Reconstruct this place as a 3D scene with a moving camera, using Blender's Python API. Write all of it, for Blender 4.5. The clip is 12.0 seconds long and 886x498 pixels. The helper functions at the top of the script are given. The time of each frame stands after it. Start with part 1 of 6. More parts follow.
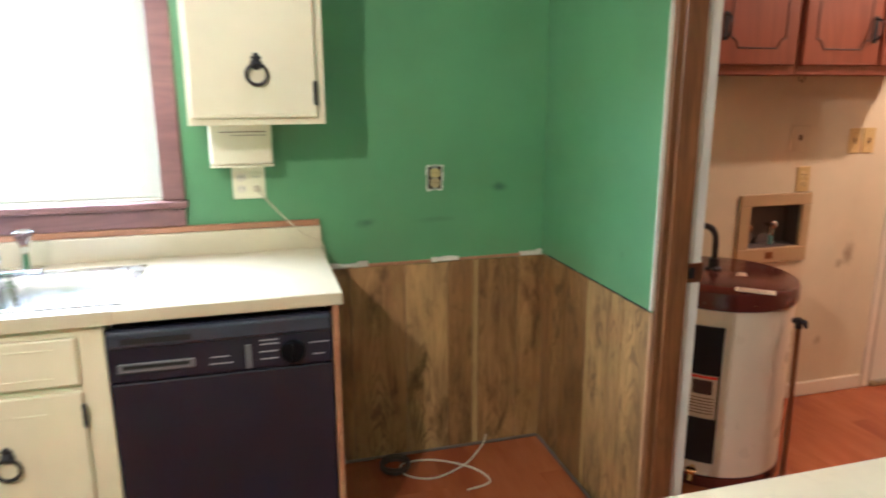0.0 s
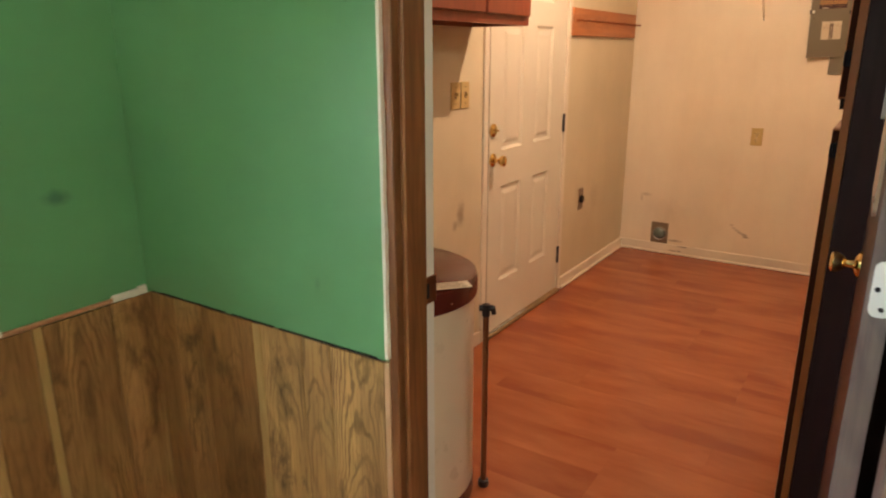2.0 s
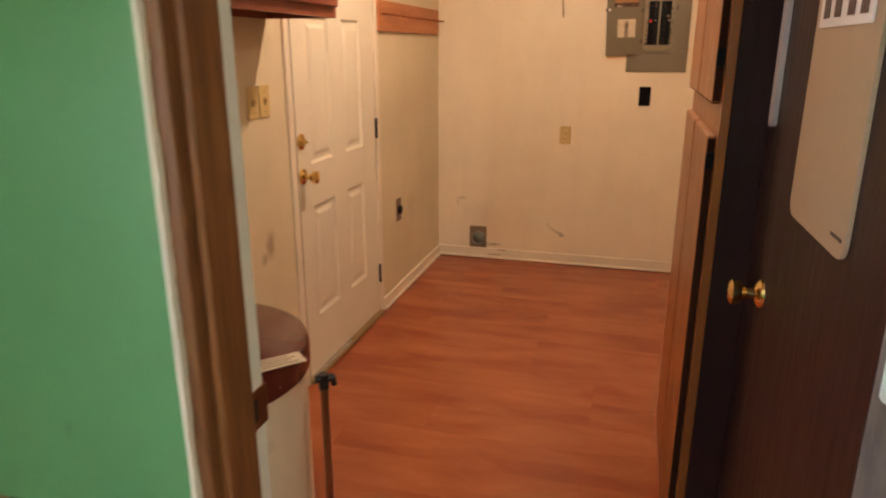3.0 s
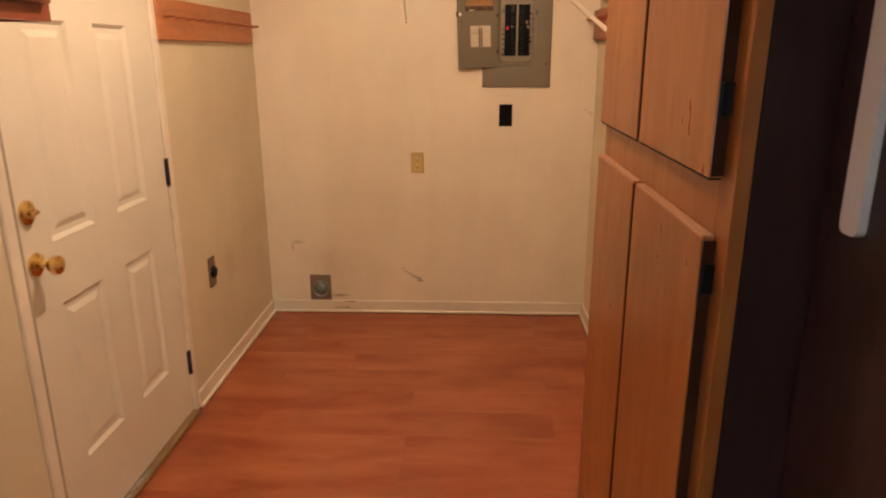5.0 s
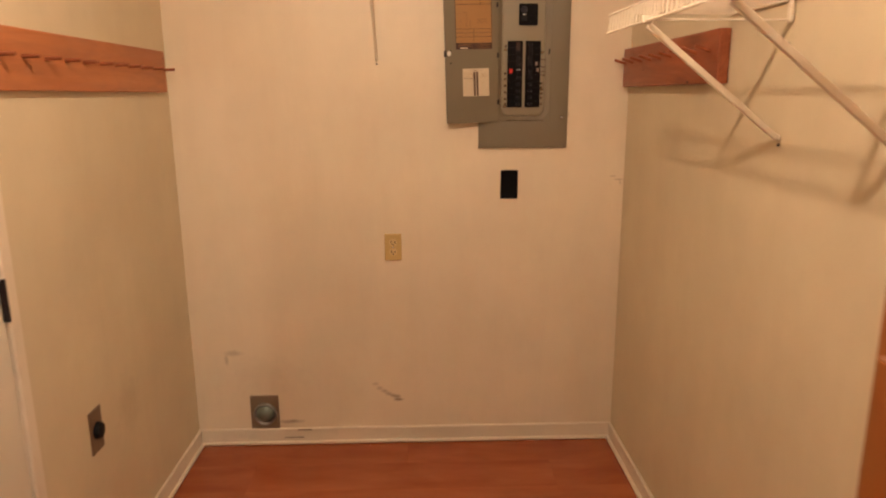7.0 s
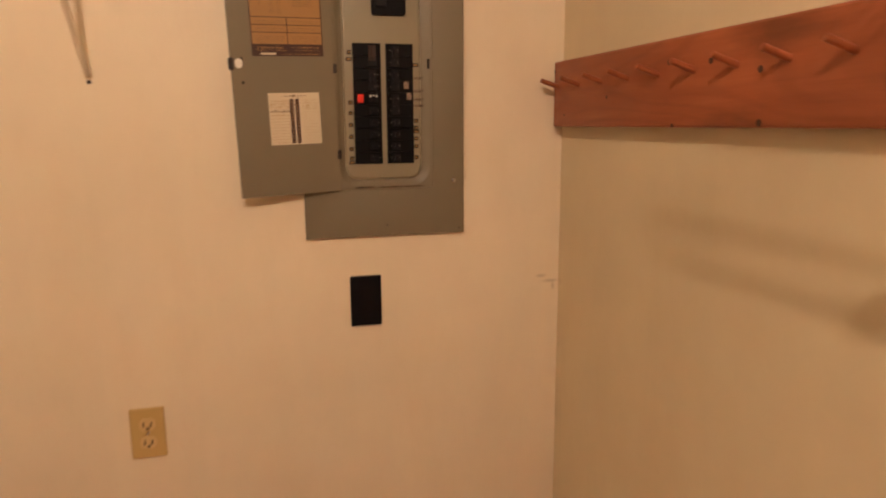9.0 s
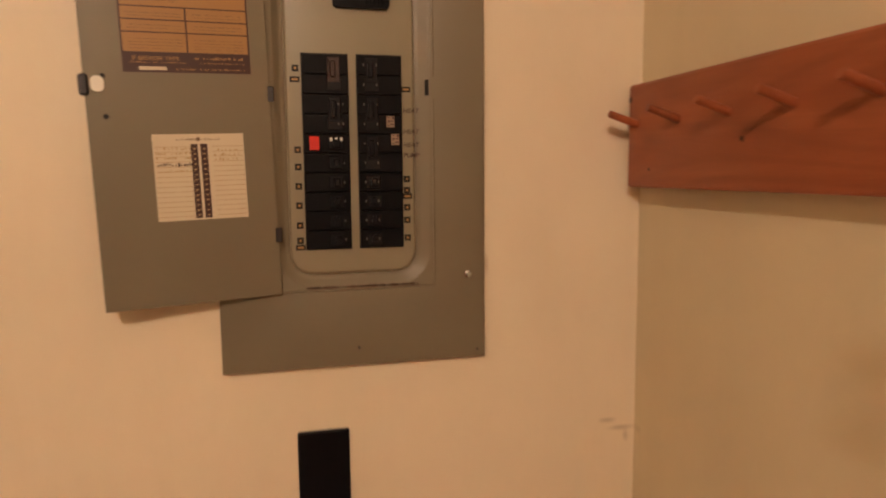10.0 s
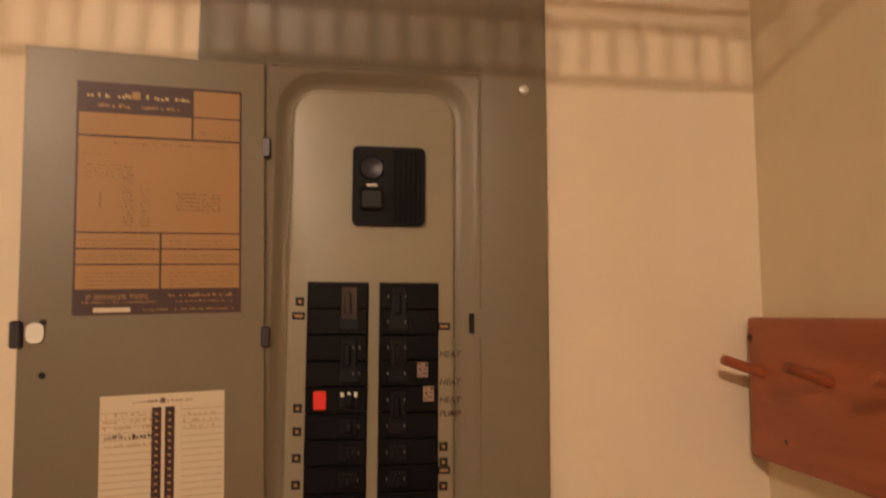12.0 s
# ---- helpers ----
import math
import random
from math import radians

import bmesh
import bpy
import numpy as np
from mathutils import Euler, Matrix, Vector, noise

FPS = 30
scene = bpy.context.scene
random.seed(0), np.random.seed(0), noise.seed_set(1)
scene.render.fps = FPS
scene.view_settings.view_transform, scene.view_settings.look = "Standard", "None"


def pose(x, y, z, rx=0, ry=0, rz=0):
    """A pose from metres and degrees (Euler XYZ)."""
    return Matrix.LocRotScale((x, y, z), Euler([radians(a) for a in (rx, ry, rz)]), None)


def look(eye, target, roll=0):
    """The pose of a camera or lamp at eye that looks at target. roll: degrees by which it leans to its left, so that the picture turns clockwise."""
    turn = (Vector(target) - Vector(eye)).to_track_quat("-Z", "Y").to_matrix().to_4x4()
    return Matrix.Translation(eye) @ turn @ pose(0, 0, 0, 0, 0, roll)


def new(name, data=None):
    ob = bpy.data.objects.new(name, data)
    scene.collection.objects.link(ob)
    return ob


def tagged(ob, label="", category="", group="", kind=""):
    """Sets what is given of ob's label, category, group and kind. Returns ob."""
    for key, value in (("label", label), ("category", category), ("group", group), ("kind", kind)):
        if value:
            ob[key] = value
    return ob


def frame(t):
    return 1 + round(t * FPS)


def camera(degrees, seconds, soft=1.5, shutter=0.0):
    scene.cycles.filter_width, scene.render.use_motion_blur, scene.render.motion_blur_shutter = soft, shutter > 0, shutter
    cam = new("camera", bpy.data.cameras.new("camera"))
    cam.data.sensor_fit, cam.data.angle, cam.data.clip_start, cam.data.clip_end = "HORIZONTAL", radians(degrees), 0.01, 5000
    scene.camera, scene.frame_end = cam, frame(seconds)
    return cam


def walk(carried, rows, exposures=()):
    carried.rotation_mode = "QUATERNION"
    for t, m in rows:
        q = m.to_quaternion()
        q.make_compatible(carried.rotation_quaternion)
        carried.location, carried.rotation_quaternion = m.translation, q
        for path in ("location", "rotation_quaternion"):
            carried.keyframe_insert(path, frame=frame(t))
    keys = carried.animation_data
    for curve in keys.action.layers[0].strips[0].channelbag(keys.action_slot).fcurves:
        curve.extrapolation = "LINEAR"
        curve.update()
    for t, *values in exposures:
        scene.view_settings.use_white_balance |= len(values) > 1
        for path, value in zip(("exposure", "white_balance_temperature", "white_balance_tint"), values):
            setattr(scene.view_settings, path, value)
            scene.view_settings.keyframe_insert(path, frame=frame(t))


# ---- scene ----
cam = camera(66.6, 12.0, soft=2.0, shutter=0.4)
PATH = [
    (0, (2.482, -4.993, 1.469), (0.607, -4.47, 1.009), -0.2),
    (0.5, (2.258, -4.986, 1.442), (0.516, -4.129, 0.963), -0.4),
    (0.6, (2.198, -4.994, 1.436), (0.48, -4.093, 0.948), -0.4),
    (1, (2.0, -5.031, 1.423), (0.402, -3.956, 0.883), -0.2),
    (1.5, (1.772, -5.011, 1.426), (0.534, -3.542, 0.871), 0.1),
    (2, (1.574, -4.857, 1.418), (0.524, -3.251, 0.857), -0.1),
    (2.5, (1.38, -4.704, 1.416), (0.55, -2.977, 0.843), -0.1),
    (3, (1.291, -4.487, 1.418), (0.773, -2.641, 0.849), -0.0),
    (3.5, (1.229, -4.227, 1.413), (0.759, -2.367, 0.846), -0.1),
    (3.7, (1.184, -4.123, 1.423), (0.794, -2.245, 0.857), -0.0),
    (5.5, (1.133, -3.485, 1.471), (1.072, -1.562, 0.925), -0.3),
    (6, (1.055, -3.227, 1.495), (1.01, -1.289, 1.002), -0.3),
    (6.5, (1.032, -2.996, 1.482), (1.07, -1.051, 1.016), -0.3),
    (7, (0.99, -2.73, 1.491), (1.046, -0.781, 1.045), -0.3),
    (7.5, (0.941, -2.429, 1.516), (1.256, -0.499, 1.098), 0.3),
    (7.7, (0.928, -2.333, 1.506), (1.343, -0.42, 1.099), -0.1),
    (9.3, (1.182, -1.278, 1.543), (1.728, 0.617, 1.21), -0.3),
    (9.5, (1.216, -1.164, 1.559), (1.787, 0.729, 1.261), -0.3),
    (10, (1.292, -0.905, 1.541), (1.757, 1.027, 1.314), -0.5),
    (10.5, (1.339, -0.668, 1.555), (1.783, 1.275, 1.391), -0.5),
    (11, (1.36, -0.631, 1.599), (1.772, 1.324, 1.513), -0.3),
    (11.5, (1.372, -0.654, 1.643), (1.725, 1.315, 1.667), -0.1),
    (12, (1.365, -0.683, 1.662), (1.636, 1.29, 1.855), 0.2),
]
EXPOSURES = [(0.0, 0.46, 5500, 16), (0.4, 1.16, 5200, 18), (1.0, 1.08, 5200, 16), (1.6, 0.45, 6480, 10), (2.2, 0.10, 6400, 10), (3.2, 0.05, 6300, 10), (8.0, 0.0, 6200, 10), (12.0, -0.08, 6250, 9)]
walk(cam, [(t, look(a, b, r)) for t, a, b, r in PATH], EXPOSURES)

# ---- light ----
LIGHT_WARM = (1.0, 0.70, 0.475)
world = bpy.data.worlds.new("sky_world")
scene.world = world
world.use_nodes = True
wn = world.node_tree
sky = wn.nodes.new("ShaderNodeTexSky")
sky.sky_type = "NISHITA"
sky.sun_disc = False
sky.sun_elevation, sky.sun_rotation = radians(40), radians(150)
wn.links.new(sky.outputs[0], wn.nodes["Background"].inputs[0])
wn.nodes["Background"].inputs[1].default_value = 0.12


def lamp(name, kind, at, energy, color, size, aim=None):
    data = bpy.data.lights.new(name, kind)
    data.energy, data.color = energy, color
    if kind == "AREA":
        data.shape, data.size, data.size_y = "RECTANGLE", size[0], size[1]
    elif kind == "SUN":
        data.angle = size
    else:
        data.shadow_soft_size = size
    ob = new(name, data)
    ob.matrix_world = look(at, aim) if aim else Matrix.Translation(at)
    return ob


sun = lamp("sun", "SUN", (-5, -9, 6), 2.0, (1.0, 0.95, 0.88), radians(0.6), (0, -9.8, 2))
laundry_bulb = lamp("laundry_bulb", "POINT", (0.86, -1.82, 2.33), 62, LIGHT_WARM, 0.028)
kitchen_bulb = lamp("kitchen_bulb", "POINT", (2.36, -5.97, 2.30), 92, (1.0, 0.85, 0.66), 0.05)
window_light = lamp("window_light", "AREA", (-0.10, -5.84, 1.58), 75, (0.86, 0.93, 1.0), (1.0, 0.86), (1.0, -5.84, 1.50))


# ---- materials ----
def nodes_of(name):
    m = bpy.data.materials.new(name)
    m.use_nodes = True
    nt = m.node_tree
    return m, nt, nt.nodes["Principled BSDF"]


def socket_mix(nt, a, b, fac):
    n = nt.nodes.new("ShaderNodeMix")
    n.data_type = "RGBA"
    for i, v in ((6, a), (7, b)):
        if isinstance(v, tuple):
            n.inputs[i].default_value = (*v, 1)
        else:
            nt.links.new(v, n.inputs[i])
    if isinstance(fac, float):
        n.inputs[0].default_value = fac
    else:
        nt.links.new(fac, n.inputs[0])
    return n.outputs[2]


def coords(nt, scale=(1, 1, 1), spread=0.0):
    tc = nt.nodes.new("ShaderNodeTexCoord")
    mp = nt.nodes.new("ShaderNodeMapping")
    mp.inputs["Scale"].default_value = scale
    nt.links.new(tc.outputs["Object"], mp.inputs["Vector"])
    if spread:
        info = nt.nodes.new("ShaderNodeObjectInfo")
        mul = nt.nodes.new("ShaderNodeVectorMath")
        mul.operation = "SCALE"
        mul.inputs[0].default_value = (spread, spread * 1.7, spread * 0.6)
        nt.links.new(info.outputs["Random"], mul.inputs["Scale"])
        nt.links.new(mul.outputs[0], mp.inputs["Location"])
    return mp.outputs[0]


def noise_tex(nt, vec, scale, detail=4.0, rough=0.55, distort=0.0):
    n = nt.nodes.new("ShaderNodeTexNoise")
    n.inputs["Scale"].default_value, n.inputs["Detail"].default_value = scale, detail
    n.inputs["Roughness"].default_value, n.inputs["Distortion"].default_value = rough, distort
    nt.links.new(vec, n.inputs["Vector"])
    return n.outputs[0]


def span(nt, value, lo, hi, a=0.0, b=1.0):
    n = nt.nodes.new("ShaderNodeMapRange")
    nt.links.new(value, n.inputs[0])
    for i, v in enumerate((lo, hi, a, b)):
        n.inputs[i + 1].default_value = v
    return n.outputs[0]


def bump(nt, bsdf, height, strength, distance):
    n = nt.nodes.new("ShaderNodeBump")
    n.inputs["Strength"].default_value, n.inputs["Distance"].default_value = strength, distance
    nt.links.new(height, n.inputs["Height"])
    nt.links.new(n.outputs[0], bsdf.inputs["Normal"])


def paint(name, color, rough=0.5, vary=0.10, grain=90.0, relief=0.15, stains=(), stain=(0.1, 0.08, 0.06), metal=0.0, dirt=0.12, depth=0.001, shine=0.5, streak=0.0):
    """Paint, plastic or metal with soft blotches, fine grain and named smudges (centre, radii, strength)."""
    m, nt, b = nodes_of(name)
    v = coords(nt)
    dark = tuple(c * (1 - vary * 2.2) for c in color)
    light = tuple(min(1, c * (1 + vary * 0.6)) for c in color)
    col = socket_mix(nt, dark, light, span(nt, noise_tex(nt, v, 2.3, 5), 0.3, 0.7))
    fleck = span(nt, noise_tex(nt, v, 14, 6, 0.7), 0.58, 0.78, 0, dirt)
    col = socket_mix(nt, col, tuple(c * 0.55 for c in color), fleck)
    if streak:
        run = noise_tex(nt, coords(nt, (1.0, 1.0, 0.16)), 9, 4, 0.6, 0.5)
        col = socket_mix(nt, col, tuple(c * 0.72 for c in color), span(nt, run, 0.45, 0.75, 0.0, streak))
        low = noise_tex(nt, coords(nt, (1.0, 1.0, 0.5)), 5, 5, 0.65)
        col = socket_mix(nt, col, tuple(c * k for c, k in zip(color, (0.80, 0.72, 0.60))), span(nt, low, 0.48, 0.72, 0.0, streak * 1.2))
    for (at, radii, power) in stains:
        sub = nt.nodes.new("ShaderNodeVectorMath")
        sub.operation = "SUBTRACT"
        wob = nt.nodes.new("ShaderNodeTexNoise")
        wob.inputs["Scale"].default_value, wob.inputs["Detail"].default_value = 26, 4
        nt.links.new(v, wob.inputs["Vector"])
        add = nt.nodes.new("ShaderNodeVectorMath")
        add.operation = "MULTIPLY_ADD"
        nt.links.new(wob.outputs["Color"], add.inputs[0])
        add.inputs[1].default_value = tuple(r * 1.1 for r in radii)
        nt.links.new(v, add.inputs[2])
        nt.links.new(add.outputs[0], sub.inputs[0])
        sub.inputs[1].default_value = tuple(a + r * 0.55 for a, r in zip(at, radii))
        div = nt.nodes.new("ShaderNodeVectorMath")
        div.operation = "DIVIDE"
        nt.links.new(sub.outputs[0], div.inputs[0])
        div.inputs[1].default_value = radii
        ln = nt.nodes.new("ShaderNodeVectorMath")
        ln.operation = "LENGTH"
        nt.links.new(div.outputs[0], ln.inputs[0])
        col = socket_mix(nt, col, stain, span(nt, ln.outputs["Value"], 0.25, 1.0, power, 0.0))
    nt.links.new(col, b.inputs["Base Color"])
    b.inputs["Metallic"].default_value, b.inputs["Specular IOR Level"].default_value = metal, shine
    nt.links.new(span(nt, noise_tex(nt, v, 9, 4), 0.3, 0.7, max(0.02, rough - 0.04), min(1, rough + 0.04)), b.inputs["Roughness"])
    if relief:
        bump(nt, b, noise_tex(nt, v, grain, 5, 0.6), relief, depth)
    return m


def wood(name, dark, light, axis, rough=0.4, fine=60.0, coarse=7.0, knots=0.0, blotch=0.3, relief=0.1, spread=9.0, tone=0.0, figure=0.3, lines=120.0, long=0.09, shine=0.5, patch=0.0):
    """Stained wood with its grain along an axis (0, 1, 2): streaks, growth-ring figure, blotches and knots."""
    m, nt, b = nodes_of(name)
    stretch = [1.0, 1.0, 1.0]
    stretch[axis] = long
    v = coords(nt, tuple(stretch), spread)
    grain = noise_tex(nt, v, fine, 5, 0.65, 0.3)
    streak = noise_tex(nt, v, coarse * 2.6, 5, 0.6, 0.5)
    slow = [1.0, 1.0, 1.0]
    slow[axis] = long * 2.2
    hill = noise_tex(nt, coords(nt, tuple(slow), spread), coarse * 0.55, 1.5, 0.4)
    wave = nt.nodes.new("ShaderNodeMath")
    wave.operation = "MULTIPLY"
    nt.links.new(hill, wave.inputs[0])
    wave.inputs[1].default_value = lines
    sine = nt.nodes.new("ShaderNodeMath")
    sine.operation = "SINE"
    nt.links.new(wave.outputs[0], sine.inputs[0])
    mid = tuple((a + c) / 2 for a, c in zip(dark, light))
    col = socket_mix(nt, dark, light, span(nt, streak, 0.32, 0.68))
    col = socket_mix(nt, col, tuple(c * 0.7 for c in dark), span(nt, sine.outputs[0], 0.1, 1.0, 0.0, figure))
    if patch:
        calm = noise_tex(nt, coords(nt, tuple(0.35 if k == axis else 1.0 for k in range(3)), spread), 4.5, 3, 0.6, 0.4)
        col = socket_mix(nt, col, tuple(a * 0.55 + c * 0.45 for a, c in zip(dark, light)), span(nt, calm, 0.42, 0.56, 0.0, patch))
        worn = noise_tex(nt, coords(nt, tuple(0.22 if k == axis else 1.0 for k in range(3)), spread), 7.0, 5, 0.7, 0.6)
        col = socket_mix(nt, col, tuple(c * 0.95 for c in light), span(nt, worn, 0.52, 0.70, 0.0, patch))
        col = socket_mix(nt, col, tuple(c * 0.55 for c in dark), span(nt, worn, 0.26, 0.42, patch, 0.0))
    col = socket_mix(nt, col, mid, span(nt, grain, 0.35, 0.7, 0.0, 0.55))
    flat = coords(nt, (1, 1, 1), spread)
    col = socket_mix(nt, col, tuple(c * 0.45 for c in dark), span(nt, noise_tex(nt, flat, 3.5, 4), 0.5, 0.78, 0.0, blotch))
    if knots:
        kv = [1.0, 1.0, 1.0]
        kv[axis] = 0.5
        vor = nt.nodes.new("ShaderNodeTexVoronoi")
        vor.inputs["Scale"].default_value = 5.5
        nt.links.new(coords(nt, tuple(kv), spread), vor.inputs["Vector"])
        ragged = nt.nodes.new("ShaderNodeMath")
        ragged.operation = "MULTIPLY_ADD"
        nt.links.new(noise_tex(nt, coords(nt, tuple(slow), spread), 24, 5, 0.7), ragged.inputs[0])
        ragged.inputs[1].default_value = 0.40
        nt.links.new(vor.outputs["Distance"], ragged.inputs[2])
        col = socket_mix(nt, col, tuple(c * 0.18 for c in dark), span(nt, ragged.outputs[0], 0.22, 0.46, knots, 0.0))
    if tone:
        info = nt.nodes.new("ShaderNodeObjectInfo")
        hsv = nt.nodes.new("ShaderNodeHueSaturation")
        nt.links.new(span(nt, info.outputs["Random"], 0, 1, 1 - tone, 1 + tone), hsv.inputs["Value"])
        nt.links.new(col, hsv.inputs["Color"])
        col = hsv.outputs[0]
    nt.links.new(col, b.inputs["Base Color"])
    nt.links.new(span(nt, grain, 0.3, 0.7, max(0.05, rough - 0.06), rough + 0.08), b.inputs["Roughness"])
    b.inputs["Specular IOR Level"].default_value = shine
    if relief:
        bump(nt, b, grain, relief, 0.0008)
    return m


def cathedral(name, dark, light, figure, knots):
    """Printed plank panelling, grain along z: arched growth rings about the plank's middle, fine streaks, dark knots and stains."""
    m, nt, b = nodes_of(name)

    def calc(op, x, y):
        n = nt.nodes.new("ShaderNodeMath")
        n.operation = op
        for k, v in enumerate((x, y)):
            if isinstance(v, float):
                n.inputs[k].default_value = v
            else:
                nt.links.new(v, n.inputs[k])
        return n.outputs[0]

    tc = nt.nodes.new("ShaderNodeTexCoord")
    xyz = nt.nodes.new("ShaderNodeSeparateXYZ")
    nt.links.new(tc.outputs["Object"], xyz.inputs[0])
    info = nt.nodes.new("ShaderNodeObjectInfo")
    sway = span(nt, noise_tex(nt, coords(nt, (1.0, 1.0, 0.35), 7.0), 7.0, 3, 0.5), 0.0, 1.0, -0.028, 0.028)
    across = calc("ADD", calc("ADD", xyz.outputs[0], xyz.outputs[1]), sway)
    arch = calc("MULTIPLY", calc("MULTIPLY", across, across), 95.0)
    warp = span(nt, noise_tex(nt, coords(nt, (1.0, 1.0, 0.4), 9.0), 9.0, 4, 0.55), 0.0, 1.0, -0.34, 0.34)
    ring = calc("ADD", calc("ADD", calc("ADD", arch, xyz.outputs[2]), warp), calc("MULTIPLY", info.outputs["Random"], 3.0))
    wave = calc("SINE", calc("MULTIPLY", ring, 62.0), 0.0)
    v = coords(nt, (1.0, 1.0, 0.05), 9.0)
    streak = noise_tex(nt, v, 38, 5, 0.65, 0.3)
    fine = noise_tex(nt, v, 150, 3, 0.6)
    broad = noise_tex(nt, coords(nt, (1.0, 1.0, 0.22), 5.0), 8.0, 5, 0.62, 0.5)
    col = socket_mix(nt, dark, light, span(nt, broad, 0.30, 0.66))
    col = socket_mix(nt, col, tuple(c * 0.75 for c in light), span(nt, streak, 0.42, 0.66, 0.0, 0.6))
    where = span(nt, noise_tex(nt, coords(nt, (1.0, 1.0, 0.5), 4.0), 5.0, 2, 0.5), 0.42, 0.60, 0.06, figure)
    col = socket_mix(nt, col, tuple(c * 0.6 for c in dark), calc("MULTIPLY", span(nt, wave, 0.0, 1.0), where))
    col = socket_mix(nt, col, tuple(c * 0.7 for c in dark), span(nt, fine, 0.48, 0.72, 0.0, 0.5))
    stain = noise_tex(nt, coords(nt, (1.0, 1.0, 0.45), 6.0), 9.0, 5, 0.68, 0.4)
    col = socket_mix(nt, col, tuple(c * 0.38 for c in dark), span(nt, stain, 0.54, 0.70, 0.0, knots))
    vor = nt.nodes.new("ShaderNodeTexVoronoi")
    vor.inputs["Scale"].default_value = 4.2
    nt.links.new(coords(nt, (1.0, 1.0, 0.5), 9.0), vor.inputs["Vector"])
    rag = calc("ADD", vor.outputs["Distance"], calc("MULTIPLY", noise_tex(nt, coords(nt, (1.0, 1.0, 0.4), 2.0), 30, 5, 0.7), 0.30))
    col = socket_mix(nt, col, tuple(c * 0.22 for c in dark), span(nt, rag, 0.20, 0.40, knots, 0.0))
    hsv = nt.nodes.new("ShaderNodeHueSaturation")
    nt.links.new(span(nt, info.outputs["Random"], 0, 1, 0.90, 1.12), hsv.inputs["Value"])
    nt.links.new(col, hsv.inputs["Color"])
    nt.links.new(hsv.outputs[0], b.inputs["Base Color"])
    nt.links.new(span(nt, streak, 0.3, 0.7, 0.36, 0.50), b.inputs["Roughness"])
    b.inputs["Specular IOR Level"].default_value = 0.4
    bump(nt, b, streak, 0.12, 0.0008)
    return m


def laminate(name, dark, light):
    """Glossy printed laminate: broad soft streaks along x, faint fine grain, a little board-to-board change."""
    m, nt, b = nodes_of(name)
    broad = noise_tex(nt, coords(nt, (0.30, 1.0, 1.0), 9.0), 6.0, 4, 0.6, 0.3)
    fine = noise_tex(nt, coords(nt, (0.06, 1.0, 1.0), 5.0), 48, 3, 0.5)
    haze = noise_tex(nt, coords(nt, (0.5, 1.0, 1.0), 3.0), 2.6, 4, 0.6)
    col = socket_mix(nt, dark, light, span(nt, broad, 0.36, 0.78))
    col = socket_mix(nt, col, tuple(c * 0.80 for c in dark), span(nt, haze, 0.45, 0.72, 0.0, 0.2))
    col = socket_mix(nt, col, tuple(c * 0.72 for c in dark), span(nt, fine, 0.45, 0.75, 0.0, 0.07))
    info = nt.nodes.new("ShaderNodeObjectInfo")
    hsv = nt.nodes.new("ShaderNodeHueSaturation")
    nt.links.new(span(nt, info.outputs["Random"], 0, 1, 0.985, 1.015), hsv.inputs["Value"])
    nt.links.new(col, hsv.inputs["Color"])
    nt.links.new(hsv.outputs[0], b.inputs["Base Color"])
    nt.links.new(span(nt, broad, 0.3, 0.7, 0.23, 0.26), b.inputs["Roughness"])
    b.inputs["Specular IOR Level"].default_value = 0.45
    return m


def glass(name, color=(0.95, 0.97, 1.0), rough=0.0):
    m, nt, b = nodes_of(name)
    b.inputs["Base Color"].default_value = (*color, 1)
    b.inputs["Transmission Weight"].default_value = 1.0
    b.inputs["Roughness"].default_value, b.inputs["IOR"].default_value = rough, 1.45
    return m


def glow(name, color, strength):
    m, nt, b = nodes_of(name)
    b.inputs["Base Color"].default_value = (*color, 1)
    b.inputs["Emission Color"].default_value = (*color, 1)
    b.inputs["Emission Strength"].default_value = strength
    return m


GREEN = paint("green_wall_paint", (0.112, 0.288, 0.128), 0.42, 0.05, 70, 0.2, dirt=0.05, stain=(0.03, 0.09, 0.05),
              stains=(((0, -4.07, 1.10), (0.05, 0.04, 0.022), 0.75), ((0, -4.60, 0.98), (0.05, 0.05, 0.022), 0.6), ((0, -4.33, 0.98), (0.05, 0.10, 0.015), 0.25),
                      ((0.62, -3.87, 0.95), (0.012, 0.05, 0.02), 0.25)))
# Side walls yellower; colour also darkened, as less light reaches them.
CREAM_WALL_DIM = paint("dimmed_cream_wall_paint", (0.65, 0.565, 0.395), 0.5, 0.05, 110, 0.35, dirt=0.08, stain=(0.22, 0.15, 0.09), streak=0.13, depth=0.0012,
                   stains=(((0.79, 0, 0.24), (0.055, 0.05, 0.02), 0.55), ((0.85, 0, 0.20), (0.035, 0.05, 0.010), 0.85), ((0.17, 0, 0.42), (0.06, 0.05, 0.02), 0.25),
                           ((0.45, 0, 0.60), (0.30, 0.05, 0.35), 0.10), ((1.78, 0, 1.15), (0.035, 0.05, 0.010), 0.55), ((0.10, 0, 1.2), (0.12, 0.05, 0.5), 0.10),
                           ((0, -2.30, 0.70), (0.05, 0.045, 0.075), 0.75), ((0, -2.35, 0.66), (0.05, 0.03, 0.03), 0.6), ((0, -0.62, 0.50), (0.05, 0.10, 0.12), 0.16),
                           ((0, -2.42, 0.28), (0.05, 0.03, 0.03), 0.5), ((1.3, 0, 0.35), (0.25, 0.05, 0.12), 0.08)))
